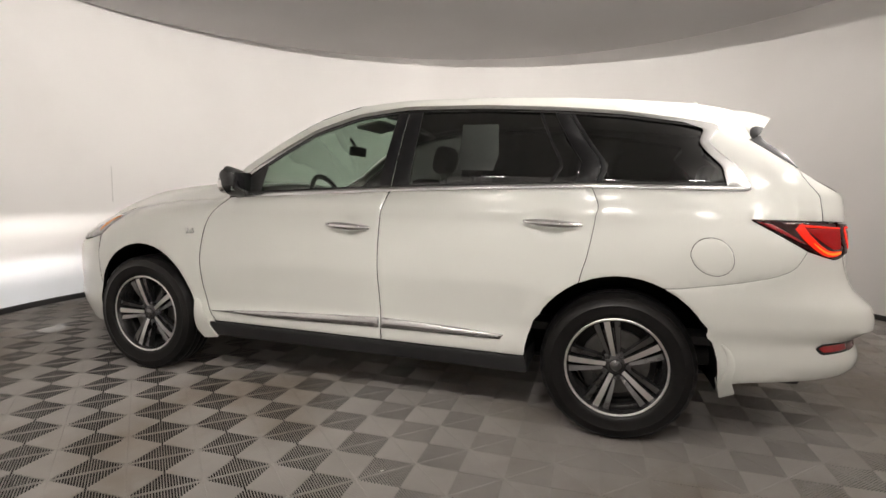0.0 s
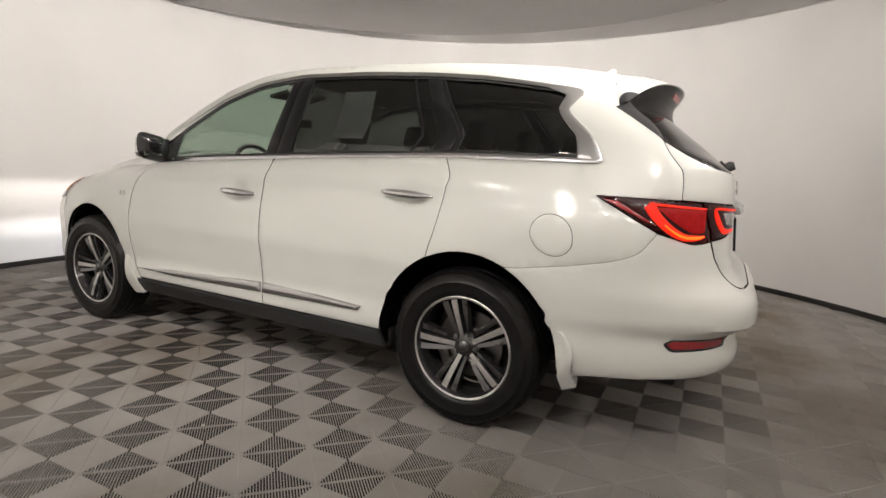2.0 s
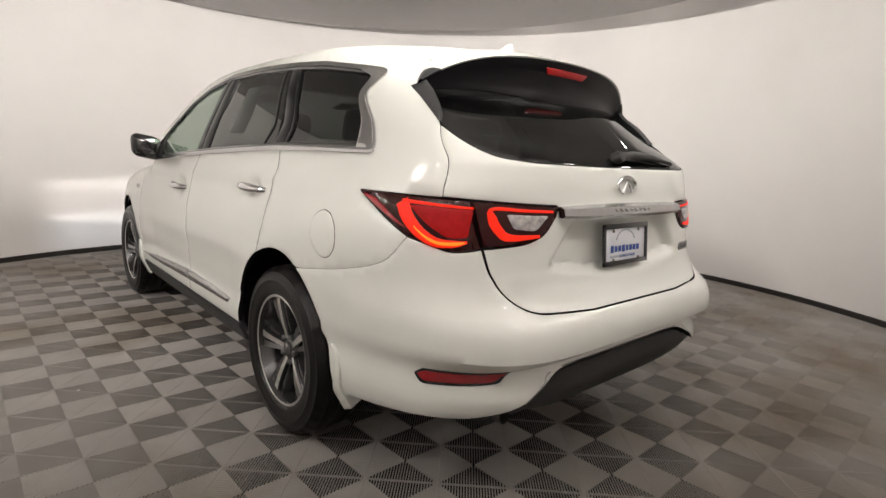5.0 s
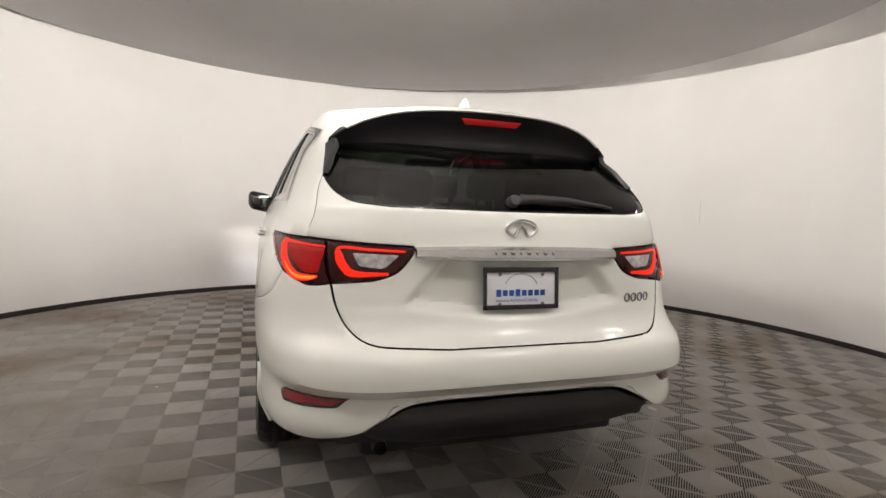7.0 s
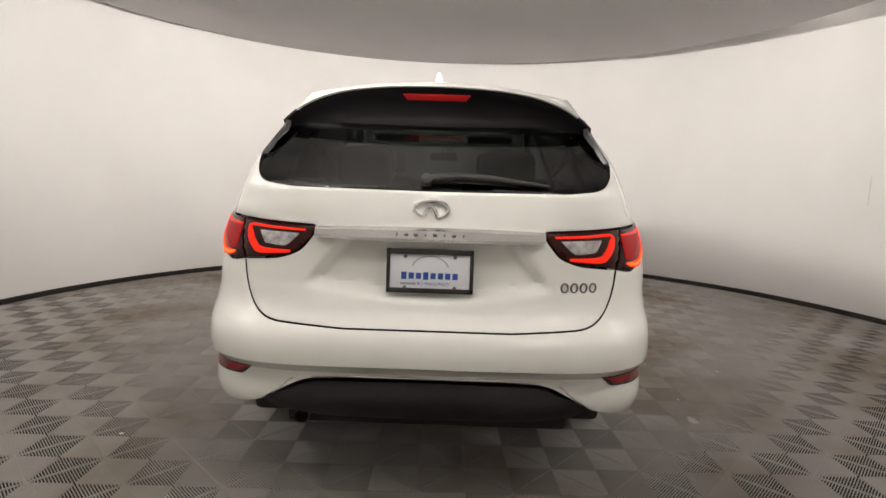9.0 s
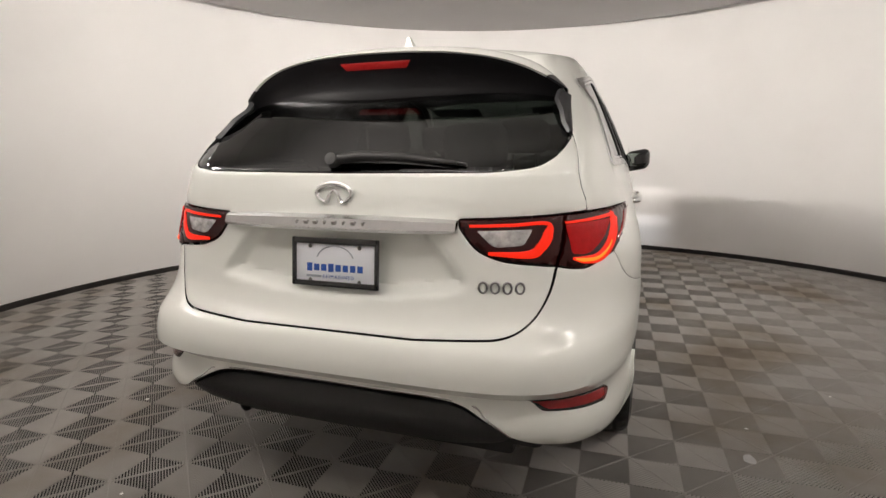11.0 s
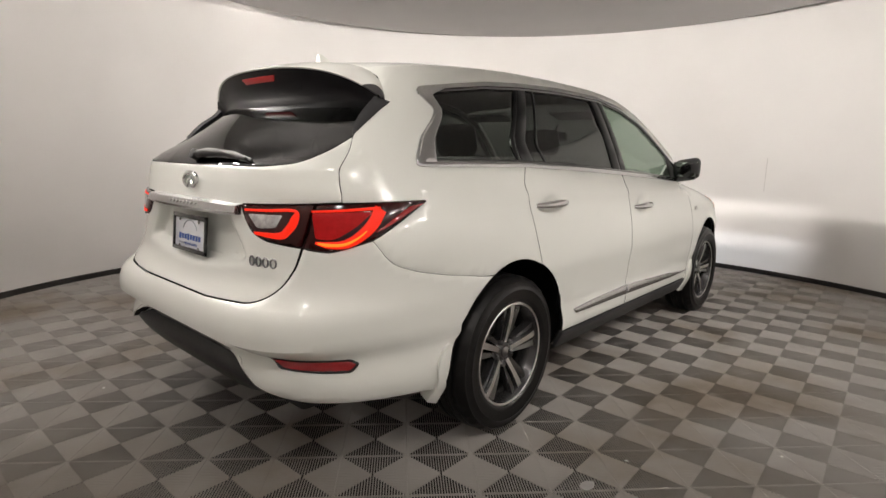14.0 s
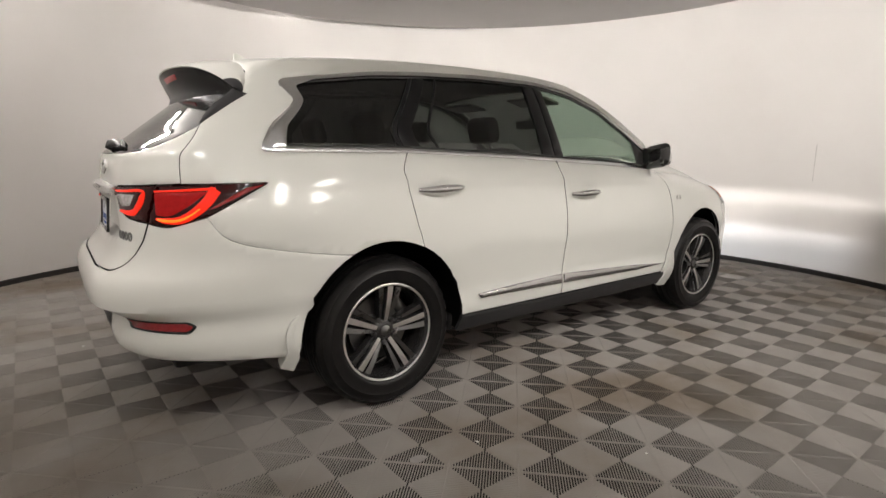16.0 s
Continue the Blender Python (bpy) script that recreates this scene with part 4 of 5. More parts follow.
for m in (0, 1):
    pick = (lambda p: mirrored(p)) if m else (lambda p: p)
    ref = on_tail((0.635, 0.58, 0.005)) + on_side((-2.33, 0.566, 0.01), (-2.30, 0.545, 0.01)) + on_tail((0.855, 0.515, 0.02), (0.68, 0.535, 0.02))
    skin("reflector_pocket", fillet(pick(ref)), BLACK_GLOSS, bumper, 1, step=0.015, gap=0, depth=0.012, off=0.004, label="gloss black reflector pocket")
    lens = fillet(pick(ref))
    mid = np.mean([q[:2] for q in lens], 0)
    skin("rear_reflector", [tuple(mid + (np.array(q[:2]) - mid) * (0.9, 0.68)) for q in lens], LENS_RED, bumper, 1, step=0.015, gap=0, depth=0.006, off=0.007, label="red reflector")
    # tail lamp: outer part on the quarter panel, inner part on the hatch
    outer = on_side((-1.985, 1.122, 0.02)) + on_tail((0.79, 1.112, 0), (0.707, 1.108, 0.004), (0.69, 0.958, 0.004), (0.72, 0.949, 0.03), (0.763, 0.944, 0.04)) + on_side((-2.235, 0.985, 0.02))
    inner = on_tail((0.701, 1.108, 0.004), (0.413, 1.093, 0.008), (0.414, 1.07, 0.02), (0.467, 1.003, 0.03), (0.542, 0.975, 0.03), (0.684, 0.960, 0.004))
    lamp = skin("tail_lamp", fillet(pick(outer)), LENS_DARK, suv, 1, step=0.02, gap=0.0015, depth=0.015, off=0.002, dome=0.008, label="smoked red wrap-round tail lamp")
    lamp2 = skin("tail_lamp", fillet(pick(inner)), LENS_DARK, hatch, 1, step=0.02, gap=0.0015, depth=0.015, off=0.002, dome=0.008, label="smoked red inner tail lamp")
    ua, ub = u_of_x(0.70, 1.08), u_of_y(-2.16, 1.10)
    bowl = [(ua, 1.078, 0.01), (ua, 0.992, 0.01), (ua - 0.06, 0.985, 0.03), (ub + 0.13, 1.03, 0.03), (ub + 0.06, 1.082, 0.01)]
    skin("lamp_bowl", fillet(pick(bowl)), LED_DIM, lamp, 1, step=0.02, gap=0, depth=0.003, off=0.0108, label="dark red lamp bowl")
    strip = [(ua, 1.083), (ua - 0.09, 1.086), (ub + 0.03, 1.094)]
    skin("light_guide", pick([tuple(q) for q in ribbon(strip, np.array((0.007, 0.009, 0.012)))]), LED_RED, lamp, 1, step=0.012, gap=0, depth=0.003, off=0.0128, label="lit red light guide")
    hook = curve([(ub + 0.03, 1.092), (ub + 0.065, 1.045), (ub + 0.12, 1.0), (ua - 0.10, 0.973), (ua - 0.04, 0.971), (ua, 0.978)], 5)
    s_ = np.linspace(0, 1, len(hook))
    skin("light_guide", pick([tuple(q) for q in ribbon(hook, np.interp(s_, (0, 0.2, 0.5, 0.8, 1), (0.045, 0.04, 0.032, 0.022, 0.008)))]), LED_RED, lamp, 1, step=0.012, gap=0, depth=0.003, off=0.0122, label="lit red light guide")
    core_line = [q for q, t in zip(hook, s_) if 0.3 < t < 0.97]
    skin("guide_core", pick([tuple(q) for q in ribbon(core_line, np.interp(np.linspace(0, 1, len(core_line)), (0, 0.4, 0.8, 1), (0.004, 0.010, 0.011, 0.005)))]), LED_CORE, lamp, 1, step=0.012, gap=0, depth=0.003, off=0.0142, label="bright orange core of the light guide")
    c_in = curve(on_tail((0.445, 1.077), (0.56, 1.081), (0.655, 1.084), (0.657, 1.05), (0.64, 1.015), (0.61, 0.995), (0.50, 0.997)), 6)
    wd = np.interp(np.linspace(0, 1, len(c_in)), (0, 0.33, 0.5, 0.8, 1), (0.008, 0.011, 0.030, 0.026, 0.010))
    skin("light_guide", pick([tuple(q) for q in ribbon(c_in, wd)]), LED_RED, lamp2, 1, step=0.012, gap=0, depth=0.003, off=0.0125, label="lit red light guide")
    rev = on_tail((0.465, 1.064, 0.008), (0.618, 1.068, 0.008), (0.596, 1.022, 0.012), (0.515, 1.014, 0.02))
    skin("reversing_lamp", fillet(pick(rev)), LENS_CLEAR, lamp2, 1, step=0.015, gap=0, depth=0.003, off=0.0125, label="clear reversing lamp lens")
    mark = on_side((-2.075, 1.098, 0.006), (-2.01, 1.108, 0.006), (-2.19, 1.022, 0.008), (-2.225, 1.012, 0.006))
    skin("side_marker", fillet(pick(mark), 0.006), LENS_RED, lamp, 1, step=0.02, gap=0, depth=0.003, off=0.0108, label="dark red side marker")


# spoiler: white cap, black face, brake lamp
def spoiler_face(u, z, side=1):
    u, z = np.asarray(u, float), np.asarray(z, float)
    lip = 1.642 - 0.08 * u * u - 0.62 * np.abs(u) ** 4.5
    v = np.clip((lip - z) / 0.16, 0, 1.1)
    y = -2.20 + 0.33 * u * u + 0.05 * np.abs(u) ** 3 + 0.03 * v + 0.028 * np.sin(math.pi * v)
    return np.stack((u, y, z), -1)


top_line = lambda x: 1.642 - 0.08 * x * x - 0.62 * abs(x) ** 4.5
face = [(-0.655, 1.468), (-0.60, 1.474), (-0.3, 1.476), (0.3, 1.476), (0.60, 1.474), (0.655, 1.468)] + [(x, top_line(x)) for x in np.linspace(0.655, -0.655, 29)]
spoiler = skin("spoiler", face, SPOILER_BLACK, hatch, 1, step=0.03, gap=0, depth=0.008, surface=spoiler_face, label="white roof spoiler with gloss black face")
def cap_point(s, t):
    """A point of the spoiler's top: s runs across from -1 to 1, t from the roof seam to the lip."""
    a = abs(s)
    ze = roof_edge(-1.965)
    xe = float(body(u_of_y(-1.965, ze), ze)[0])
    if a < 0.86:
        q = a / 0.86
        seam = Vector((xe * q, -1.965, ze + 0.042 * (1 - q ** 3.5)))
    else:
        q = (a - 0.86) / 0.14
        zz = ze + (1.492 - ze) * q
        yy = -1.966 - 0.05 * q ** 2
        seam = Vector((float(body(u_of_y(yy, zz), zz)[0]), yy, zz))
    lx = 0.657 * min(1, a / 0.985)
    edge = Vector(spoiler_face(lx, top_line(lx))) + Vector((0.006 * a, -0.004, 0.003))
    p = seam.lerp(edge, t) + Vector((0.006 * a, 0, 0.014 * (1 - a * 0.6))) * math.sin(math.pi * t)
    return (p.x * (1 if s > 0 else -1), p.y, p.z)


def cap_part(name, s0, s1, cols, mat, label, rows=12):
    """A strip of the spoiler's top between two lines of s, with its rear lip turned under."""
    V, F, m1 = [], [], cols + 1
    for r in range(rows + 1):
        t = r / rows
        a, b = s0(t), s1(t)
        V += [cap_point(a + (b - a) * k / cols, t) for k in range(m1)]
    for r in range(rows):
        F += [(r * m1 + k, r * m1 + k + 1, (r + 1) * m1 + k + 1, (r + 1) * m1 + k) for k in range(cols)]
    k0 = len(V)
    V += [(x * 0.99, y + 0.012, z - 0.009) for x, y, z in V[rows * m1:]]
    F += [(rows * m1 + k, rows * m1 + k + 1, k0 + k + 1, k0 + k) for k in range(cols)]
    return link_mesh(name, V, F, mat, spoiler, label)


cap_rim = lambda t: 0.985 - 0.085 * t ** 0.8
cap_part("spoiler_cap", lambda t: -cap_rim(t), cap_rim, 56, PAINT, "pearl white spoiler cap")
for e in (-1, 1):
    cap_part("spoiler_end", lambda t: e * cap_rim(t), lambda t: e, 8, FIN_BLACK, "satin black spoiler end")
skin("brake_lamp", fillet([(-0.14, 1.617, 0.004), (-0.12, 1.594, 0.004), (0.12, 1.594, 0.004), (0.14, 1.617, 0.004)]), material("brake_lamp_red", (0.2, 0.006, 0.006), 0.3, coat=0.6, vary=0.1, scale=60, emit=0.10, emit_colour=(1.0, 0.015, 0.015)), spoiler, 1, step=0.03, gap=0, depth=0.004, off=0.003, surface=spoiler_face, label="lit red high brake lamp")

# bright bar, emblem, lettering bars, plate
ty = lambda x, z: float(body(u_of_x(x, z), z)[1])
bar_v, bar_f = [], []
xs = np.linspace(-0.415, 0.415, 41)
prof = ((1.098, 0.004), (1.101, -0.012), (1.090, -0.034), (1.062, -0.043), (1.050, -0.034), (1.046, 0.02))
for x in xs:
    pinch = 1 - 0.25 * abs(x / 0.415) ** 3
    y0 = float(rear_y(1.09)) + (ty(abs(x), 1.10) - float(rear_y(1.10)))
    for z, dy in prof:
        bar_v.append((x, y0 + dy * pinch, 1.075 + (z - 1.075) * pinch))
for i in range(len(xs) - 1):
    for j in range(len(prof) - 1):
        bar_f.append((i * 6 + j, (i + 1) * 6 + j, (i + 1) * 6 + j + 1, i * 6 + j + 1))
bar_f += [tuple(range(6)), tuple(range(len(bar_v) - 1, len(bar_v) - 7, -1))]
bar = link_mesh("tailgate_bar", bar_v, bar_f, SATIN_CHROME, hatch, "chrome bar across the tailgate")
bar.data.set_sharp_from_angle(angle=radians(30))
for k in range(8):
    x = -0.098 + k * 0.034 - 0.02
    w = 0.006 if k in (0, 3, 5, 7) else 0.015
    part("letter_bar", box(w, 0.004, 0.016, 0.001), CHROME, bar, m=pose(x, -2.538, 1.077, 18))
emb = [(0.062 * math.cos(a), 0.0, 0.031 * math.sin(a)) for a in np.linspace(-1.15, math.pi + 1.15, 40)]
bm = join(tube(emb, [0.005 + 0.004 * abs(math.sin(i / 39 * math.pi)) for i in range(40)], 8), tube([(0.025, 0, -0.028), (0.014, -0.002, 0.0), (0.0, 0, 0.014)], [0.009, 0.006, 0.003], 8), tube([(-0.025, 0, -0.028), (-0.014, -0.002, 0.0), (0.0, 0, 0.014)], [0.009, 0.006, 0.003], 8))
part("emblem", bm, CHROME, hatch, "oval chrome emblem", m=pose(0.0, -2.497, 1.166, -6))
for k in range(4):
    x = 0.496 + k * 0.036
    slope = math.degrees(math.atan2(ty(x + 0.012, 0.895) - ty(x - 0.012, 0.895), 0.024))
    bm = tube([(0.0125 * math.cos(a), 0, 0.0165 * math.sin(a)) for a in np.linspace(0, 2 * math.pi, 18, endpoint=False)], 0.0036, 6, closed=True)
    part("letter_bar", bm, ALLOY_GREY, hatch, m=pose(x, ty(x, 0.895) - 0.005, 0.895, 0, 0, slope))
plate = part("plate_frame", join(box(0.316, 0.012, 0.020, 0.003, pose(0, 0, 0.070)), box(0.316, 0.012, 0.018, 0.003, pose(0, 0, -0.071)), box(0.014, 0.012, 0.16, 0.003, pose(-0.151, 0, 0)), box(0.014, 0.012, 0.16, 0.003, pose(0.151, 0, 0))),
             BLACK_GLOSS, hatch, "black licence plate frame", m=pose(0.003, -2.515, 0.943, -5))
part("plate", box(0.305, 0.004, 0.152, 0.001), PLATE_WHITE, plate, "white dealer plate", m=pose(0.003, -2.511, 0.943, -5))


def on_plate(name, bm, mat, x, z, lift=0.0065):
    return part(name, bm, mat, plate, m=pose(0.003, -2.511, 0.943, -5) @ pose(x, -lift + 0.004, z))


for k in range(8):
    on_plate("print_bar", box(0.019, 0.002, 0.022 if k not in (0, 3) else 0.027), PLATE_BLUE, -0.094 + k * 0.0265, -0.018)
on_plate("print_bar", box(0.056, 0.002, 0.008), PLATE_GREY, -0.078, -0.047)
arc = [(0.068 * math.cos(a), 0, 0.05 * math.sin(a)) for a in np.linspace(0.25, math.pi - 0.25, 20)]
on_plate("print_arc", tube(arc, 0.0022, 6), PLATE_GREY, 0.0, 0.004)
for k in range(8):
    on_plate("frame_bar", box(0.011, 0.002, 0.012), PLATE_WHITE, -0.075 + k * 0.0195, 0.071, 0.0125)
for sx in (-0.09, 0.09):
    on_plate("plate_screw", lathe([(0.0005, 0.004), (0.005, 0.004), (0.007, 0.001), (0.007, 0)], 12, pose(0, 0, 0, 90)), STEEL, sx, 0.052, 0.009)
    on_plate("plate_screw", lathe([(0.0005, 0.004), (0.005, 0.004), (0.007, 0.001), (0.007, 0)], 12, pose(0, 0, 0, 90)), STEEL, sx, -0.06, 0.009)
cu = bpy.data.curves.new("plate_word", "FONT")
cu.body, cu.size, cu.extrude, cu.space_character = "REIMAGINED", 0.0155, 0.0006, 1.35
cu.materials.append(PLATE_BLUE)
word = new("plate_word", cu)
word.parent = plate
word.matrix_basis = pose(0.003, -2.511, 0.943, -5) @ Matrix.Translation((-0.045, -0.0035, -0.052)) @ pose(0, 0, 0, 90)

# wiper, washer, aerial, exhaust
gy = lambda x, z: float(body(u_of_x(x, z), z)[1])
wip = [(-0.02, gy(0.02, 1.275) - 0.03, 1.272), (0.08, gy(0.08, 1.283) - 0.034, 1.283), (0.22, gy(0.22, 1.28) - 0.03, 1.280), (0.40, gy(0.40, 1.262) - 0.018, 1.262)]
arm = part("rear_wiper", tube(wip, [0.016, 0.018, 0.014, 0.006], 10), BLACK_PLASTIC, hatch, "black rear wiper arm")
part("wiper_hub", lathe([(0.001, 0.03), (0.02, 0.028), (0.024, 0.01), (0.024, -0.01)], 20), BLACK_PLASTIC, arm, m=pose(-0.02, gy(0.02, 1.268) - 0.012, 1.268, 70))
part("wiper_blade", tube([(0.03, gy(0.03, 1.30) - 0.012, 1.295), (0.25, gy(0.25, 1.285) - 0.012, 1.283), (0.43, gy(0.43, 1.26) - 0.01, 1.257)], 0.006, 6), BLACK_PLASTIC, arm)
fin = bmesh.new()
vs = [fin.verts.new(p) for p in ((-0.018, 0.09, 0), (0.018, 0.09, 0), (0.022, -0.05, 0), (-0.022, -0.05, 0), (-0.004, -0.035, 0.058), (0.004, -0.035, 0.058), (0.006, -0.052, 0.05), (-0.006, -0.052, 0.05), (0.003, 0.01, 0.03), (-0.003, 0.01, 0.03))]
for q in ((0, 1, 8, 9), (9, 8, 5, 4), (4, 5, 6, 7), (7, 6, 2, 3), (1, 2, 6, 5, 8), (3, 0, 9, 4, 7)):
    fin.faces.new([vs[i] for i in q])
bmesh.ops.bevel(fin, geom=fin.edges[:], offset=0.003, segments=2, affect="EDGES")
part("roof_aerial", fin, PAINT, suv, "white shark-fin roof aerial", m=pose(0, -1.80, roof_edge(-1.8) + 0.05))
part("exhaust_pipe", lathe([(0.026, 0), (0.028, -0.01), (0.03, 0.0), (0.03, 0.25)], 20, pose(-0.5, -2.38, 0.315, -90)), STEEL, suv, "steel exhaust tail pipe")

# ---- front end ----
for side in (-1, 1):
    hl = on_side((1.685, 1.003, 0.015), (1.85, 0.998, 0.05), (2.06, 0.94, 0.05), (2.22, 0.86, 0.02), (2.17, 0.80, 0.03), (1.98, 0.835, 0.04), (1.865, 0.862, 0.02))
    head = skin("headlamp", fillet(hl), LENS_CLEAR, suv, side, step=0.03, depth=0.03, dome=0.006, label="clear headlamp with amber corner")
    amb = on_side((1.72, 0.992, 0.01), (1.845, 0.987, 0.03), (1.87, 0.92, 0.02), (1.875, 0.885, 0.01))
    skin("turn_lamp", fillet(amb), LENS_AMBER, head, side, step=0.02, gap=0, depth=0.003, off=0.0075, label="amber corner lamp")
for side in (-1, 1):
    poly = on_side((1.868, 0.70, 0.0), (1.868, 0.86, 0.01), (1.98, 0.832, 0.03), (2.17, 0.795, 0.03), (2.33, 0.78, 0.0), (2.42, 0.70, 0.0), (2.425, 0.45, 0.0), (2.36, 0.27, 0.03), (2.05, 0.235, 0.03), (1.88, 0.26, 0.01)) + on_side(*arch(1.45, 0, -8, 20, 6, 0.42))
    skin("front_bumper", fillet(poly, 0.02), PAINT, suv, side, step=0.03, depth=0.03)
gr = bmesh.new()
for z0, z1, mat in ((0.42, 0.86, 0),):
    n = 14
    rows = []
    for z in np.linspace(0.25, 0.9, 12):
        x0 = float(body(YC - min(2.40, float(front_y(z)) - 0.01), z)[0])
        rows.append([gr.verts.new((x0 * s, float(front_y(z)) - 0.04 * s * s, z)) for s in np.linspace(-1, 1, n)])
    for a, b in zip(rows, rows[1:]):
        for k in range(n - 1):
            gr.faces.new((a[k], a[k + 1], b[k + 1], b[k]))
part("grille", gr, BLACK_PLASTIC, suv, "black front grille")

# ---- wheels and wells ----
R_T = 0.375
tyre_prof = [(0.236, -0.10), (0.25, -0.112), (0.30, -0.122), (0.345, -0.112), (0.362, -0.100), (0.368, -0.088)]
tread = []
for k, h in enumerate(np.linspace(-0.084, 0.084, 15)):
    groove = 0.008 if k in (3, 7, 11) else 0.0
    tread.append((R_T - groove - 0.004 * (h / 0.084) ** 2, h))
tyre_prof = tyre_prof + tread + [(0.368, 0.088), (0.362, 0.100), (0.352, 0.108), (0.349, 0.1125), (0.344, 0.1115), (0.318, 0.1195), (0.312, 0.1225), (0.306, 0.120), (0.275, 0.119), (0.258, 0.1155), (0.252, 0.111), (0.247, 0.104), (0.240, 0.100)]


def notch(k, i):
    r, h = tyre_prof[i]
    return -0.006 if (k % 3 == 0 and 0.082 < abs(h) < 0.106 and r > 0.355) else 0.0


def spoke_mesh(width0, width1, lift, y0, y1, lean=0.0):
    """One spoke from the hub to the rim, along +x, its middle line running from y0 to y1; the machined face is the top."""
    bm = bmesh.new()
    rows = []
    for t in np.linspace(0, 1, 9):
        r = 0.046 + (0.236 - 0.046) * t
        w = (width0 + (width1 - width0) * t) / 2
        z = 0.066 + 0.022 * math.sin(math.pi * min(1, t * 1.1) * 0.5) + lift * (1 - 0.75 * t)
        y = y0 + (y1 - y0) * t ** 0.9
        d = lean * w * (1 - t * 0.6)
        rows.append([bm.verts.new((r, y - w * 1.2, z - 0.038)), bm.verts.new((r, y - w, z - 0.003 - d)), bm.verts.new((r, y - w * 0.86, z - d)), bm.verts.new((r, y + w * 0.86, z + d)), bm.verts.new((r, y + w, z - 0.003 + d)), bm.verts.new((r, y + w * 1.2, z - 0.038))])
    for a, b in zip(rows, rows[1:]):
        for k in range(5):
            f = bm.faces.new((a[k], b[k], b[k + 1], a[k + 1]))
            f.material_index = 0 if k == 2 else 1
        bm.faces.new((a[5], b[5], b[0], a[0])).material_index = 1
    bm.faces.new(rows[0][::-1])
    bm.faces.new(rows[-1])
    return bm


def wheel_parts(at, side, turn):
    m = Matrix.Translation(at) @ Euler((0, radians(90 * side), 0)).to_matrix().to_4x4() @ Matrix.Rotation(radians(turn), 4, "Z")
    barrel = lathe([(0.246, 0.104), (0.2475, 0.107), (0.244, 0.109), (0.236, 0.106), (0.232, 0.098), (0.226, 0.085), (0.215, 0.05), (0.205, 0.0), (0.212, -0.07), (0.236, -0.10)], 72)
    for fc in barrel.faces:
        fc.material_index = 1 if all(v.co.z < 0.1065 for v in fc.verts) else 0
    wheel = part("wheel", barrel, ALLOY, suv, "five-pair-spoke two-tone alloy wheel", m=m)
    wheel.data.materials.append(ALLOY_DARK)
    part("tyre", lathe(tyre_prof, 96, wobble=notch), RUBBER, wheel, "black rubber tyre", m=m)
    for k in range(5):
        a = Matrix.Rotation(radians(72 * k), 4, "Z")
        part("spoke", spoke_mesh(0.024, 0.036, 0.0, 0.0, 0.0), ALLOY, wheel, "machined bright spoke", m=m @ a).data.materials.append(ALLOY_DARK)
        for e in (-1, 1):
            part("spoke", spoke_mesh(0.016, 0.036, -0.014, e * 0.022, e * 0.052, e * 0.35), ALLOY_GREY, wheel, "dark polished spoke", m=m @ a).data.materials.append(ALLOY_DARK)
        part("lug_nut", lathe([(0.0005, 0.026), (0.008, 0.025), (0.0125, 0.019), (0.0125, 0.0)], 12, pose(0.060, 0, 0.052)), ALLOY_GREY, wheel, m=m @ a @ pose(0, 0, 0, 0, 0, 36))
    part("wheel_hub", lathe([(0.0005, 0.072), (0.03, 0.070), (0.05, 0.066), (0.062, 0.056), (0.075, 0.035), (0.08, 0.0)], 40), ALLOY_DARK, wheel, m=m)
    part("centre_cap", lathe([(0.0005, 0.082), (0.022, 0.079), (0.026, 0.076), (0.027, 0.066)], 32), ALLOY_GREY, wheel, "grey centre cap", m=m)
    part("brake_disc", lathe([(0.07, 0.0), (0.165, 0.0), (0.165, -0.024), (0.07, -0.024)], 48), STEEL, wheel, m=m)
    bm = join(box(0.06, 0.16, 0.06, 0.015, pose(0.15, 0, -0.012)))
    part("brake_caliper", bm, STEEL, wheel, m=m @ pose(0, 0, 0, 0, 0, 100))
    part("wheel_backing", lathe([(0.001, -0.045), (0.203, -0.045), (0.205, -0.05)], 40), BLACK_PLASTIC, wheel, m=m)


for (side, wy), turn in zip(((-1, -1.45), (1, -1.45), (-1, 1.45), (1, 1.45)), (14, 30, 18, 20)):
    wheel_parts((side * 0.832, wy, R_T - 0.001), side, turn)
    bm = bmesh.new()
    rings = []
    rx = 0.448 if wy < 0 else 0.42
    for a in np.linspace(-9, 189, 36):
        c, s_ = math.cos(radians(a)), math.sin(radians(a))
        rows = []
        for x, g in ((0.58, 0.0), (0.72, 0.01), (0.88, 0.014), (0.955, 0.014)):
            z = 0.37 + (0.46 + g) * s_
            y = wy + (rx + g) * c
            lim = float(body(u_of_y(y, max(0.3, z)), max(0.3, z))[0]) - 0.034
            rows.append(bm.verts.new((side * min(x, lim), y, z)))
        rings.append(rows)
    for a, b in zip(rings, rings[1:]):
        for k in range(3):
            bm.faces.new((a[k], a[k + 1], b[k + 1], b[k]))
    hub = bm.verts.new((side * 0.58, wy, 0.37))
    for a, b in zip(rings, rings[1:]):
        bm.faces.new((a[0], b[0], hub))
    part("wheel_liner", bm, LINER, suv, "black wheel arch liner")

# underbody
part("underbody", join(box(1.70, 1.98, 0.10, 0.02, pose(0, -0.02, 0.315)), box(1.14, 4.5, 0.12, 0.02, pose(0, -0.1, 0.33)), box(1.36, 0.62, 0.10, 0.03, pose(0, -2.12, 0.40)), box(1.1, 0.3, 0.1, 0.03, pose(0, 2.1, 0.33))), BLACK_PLASTIC, suv, "black underbody")
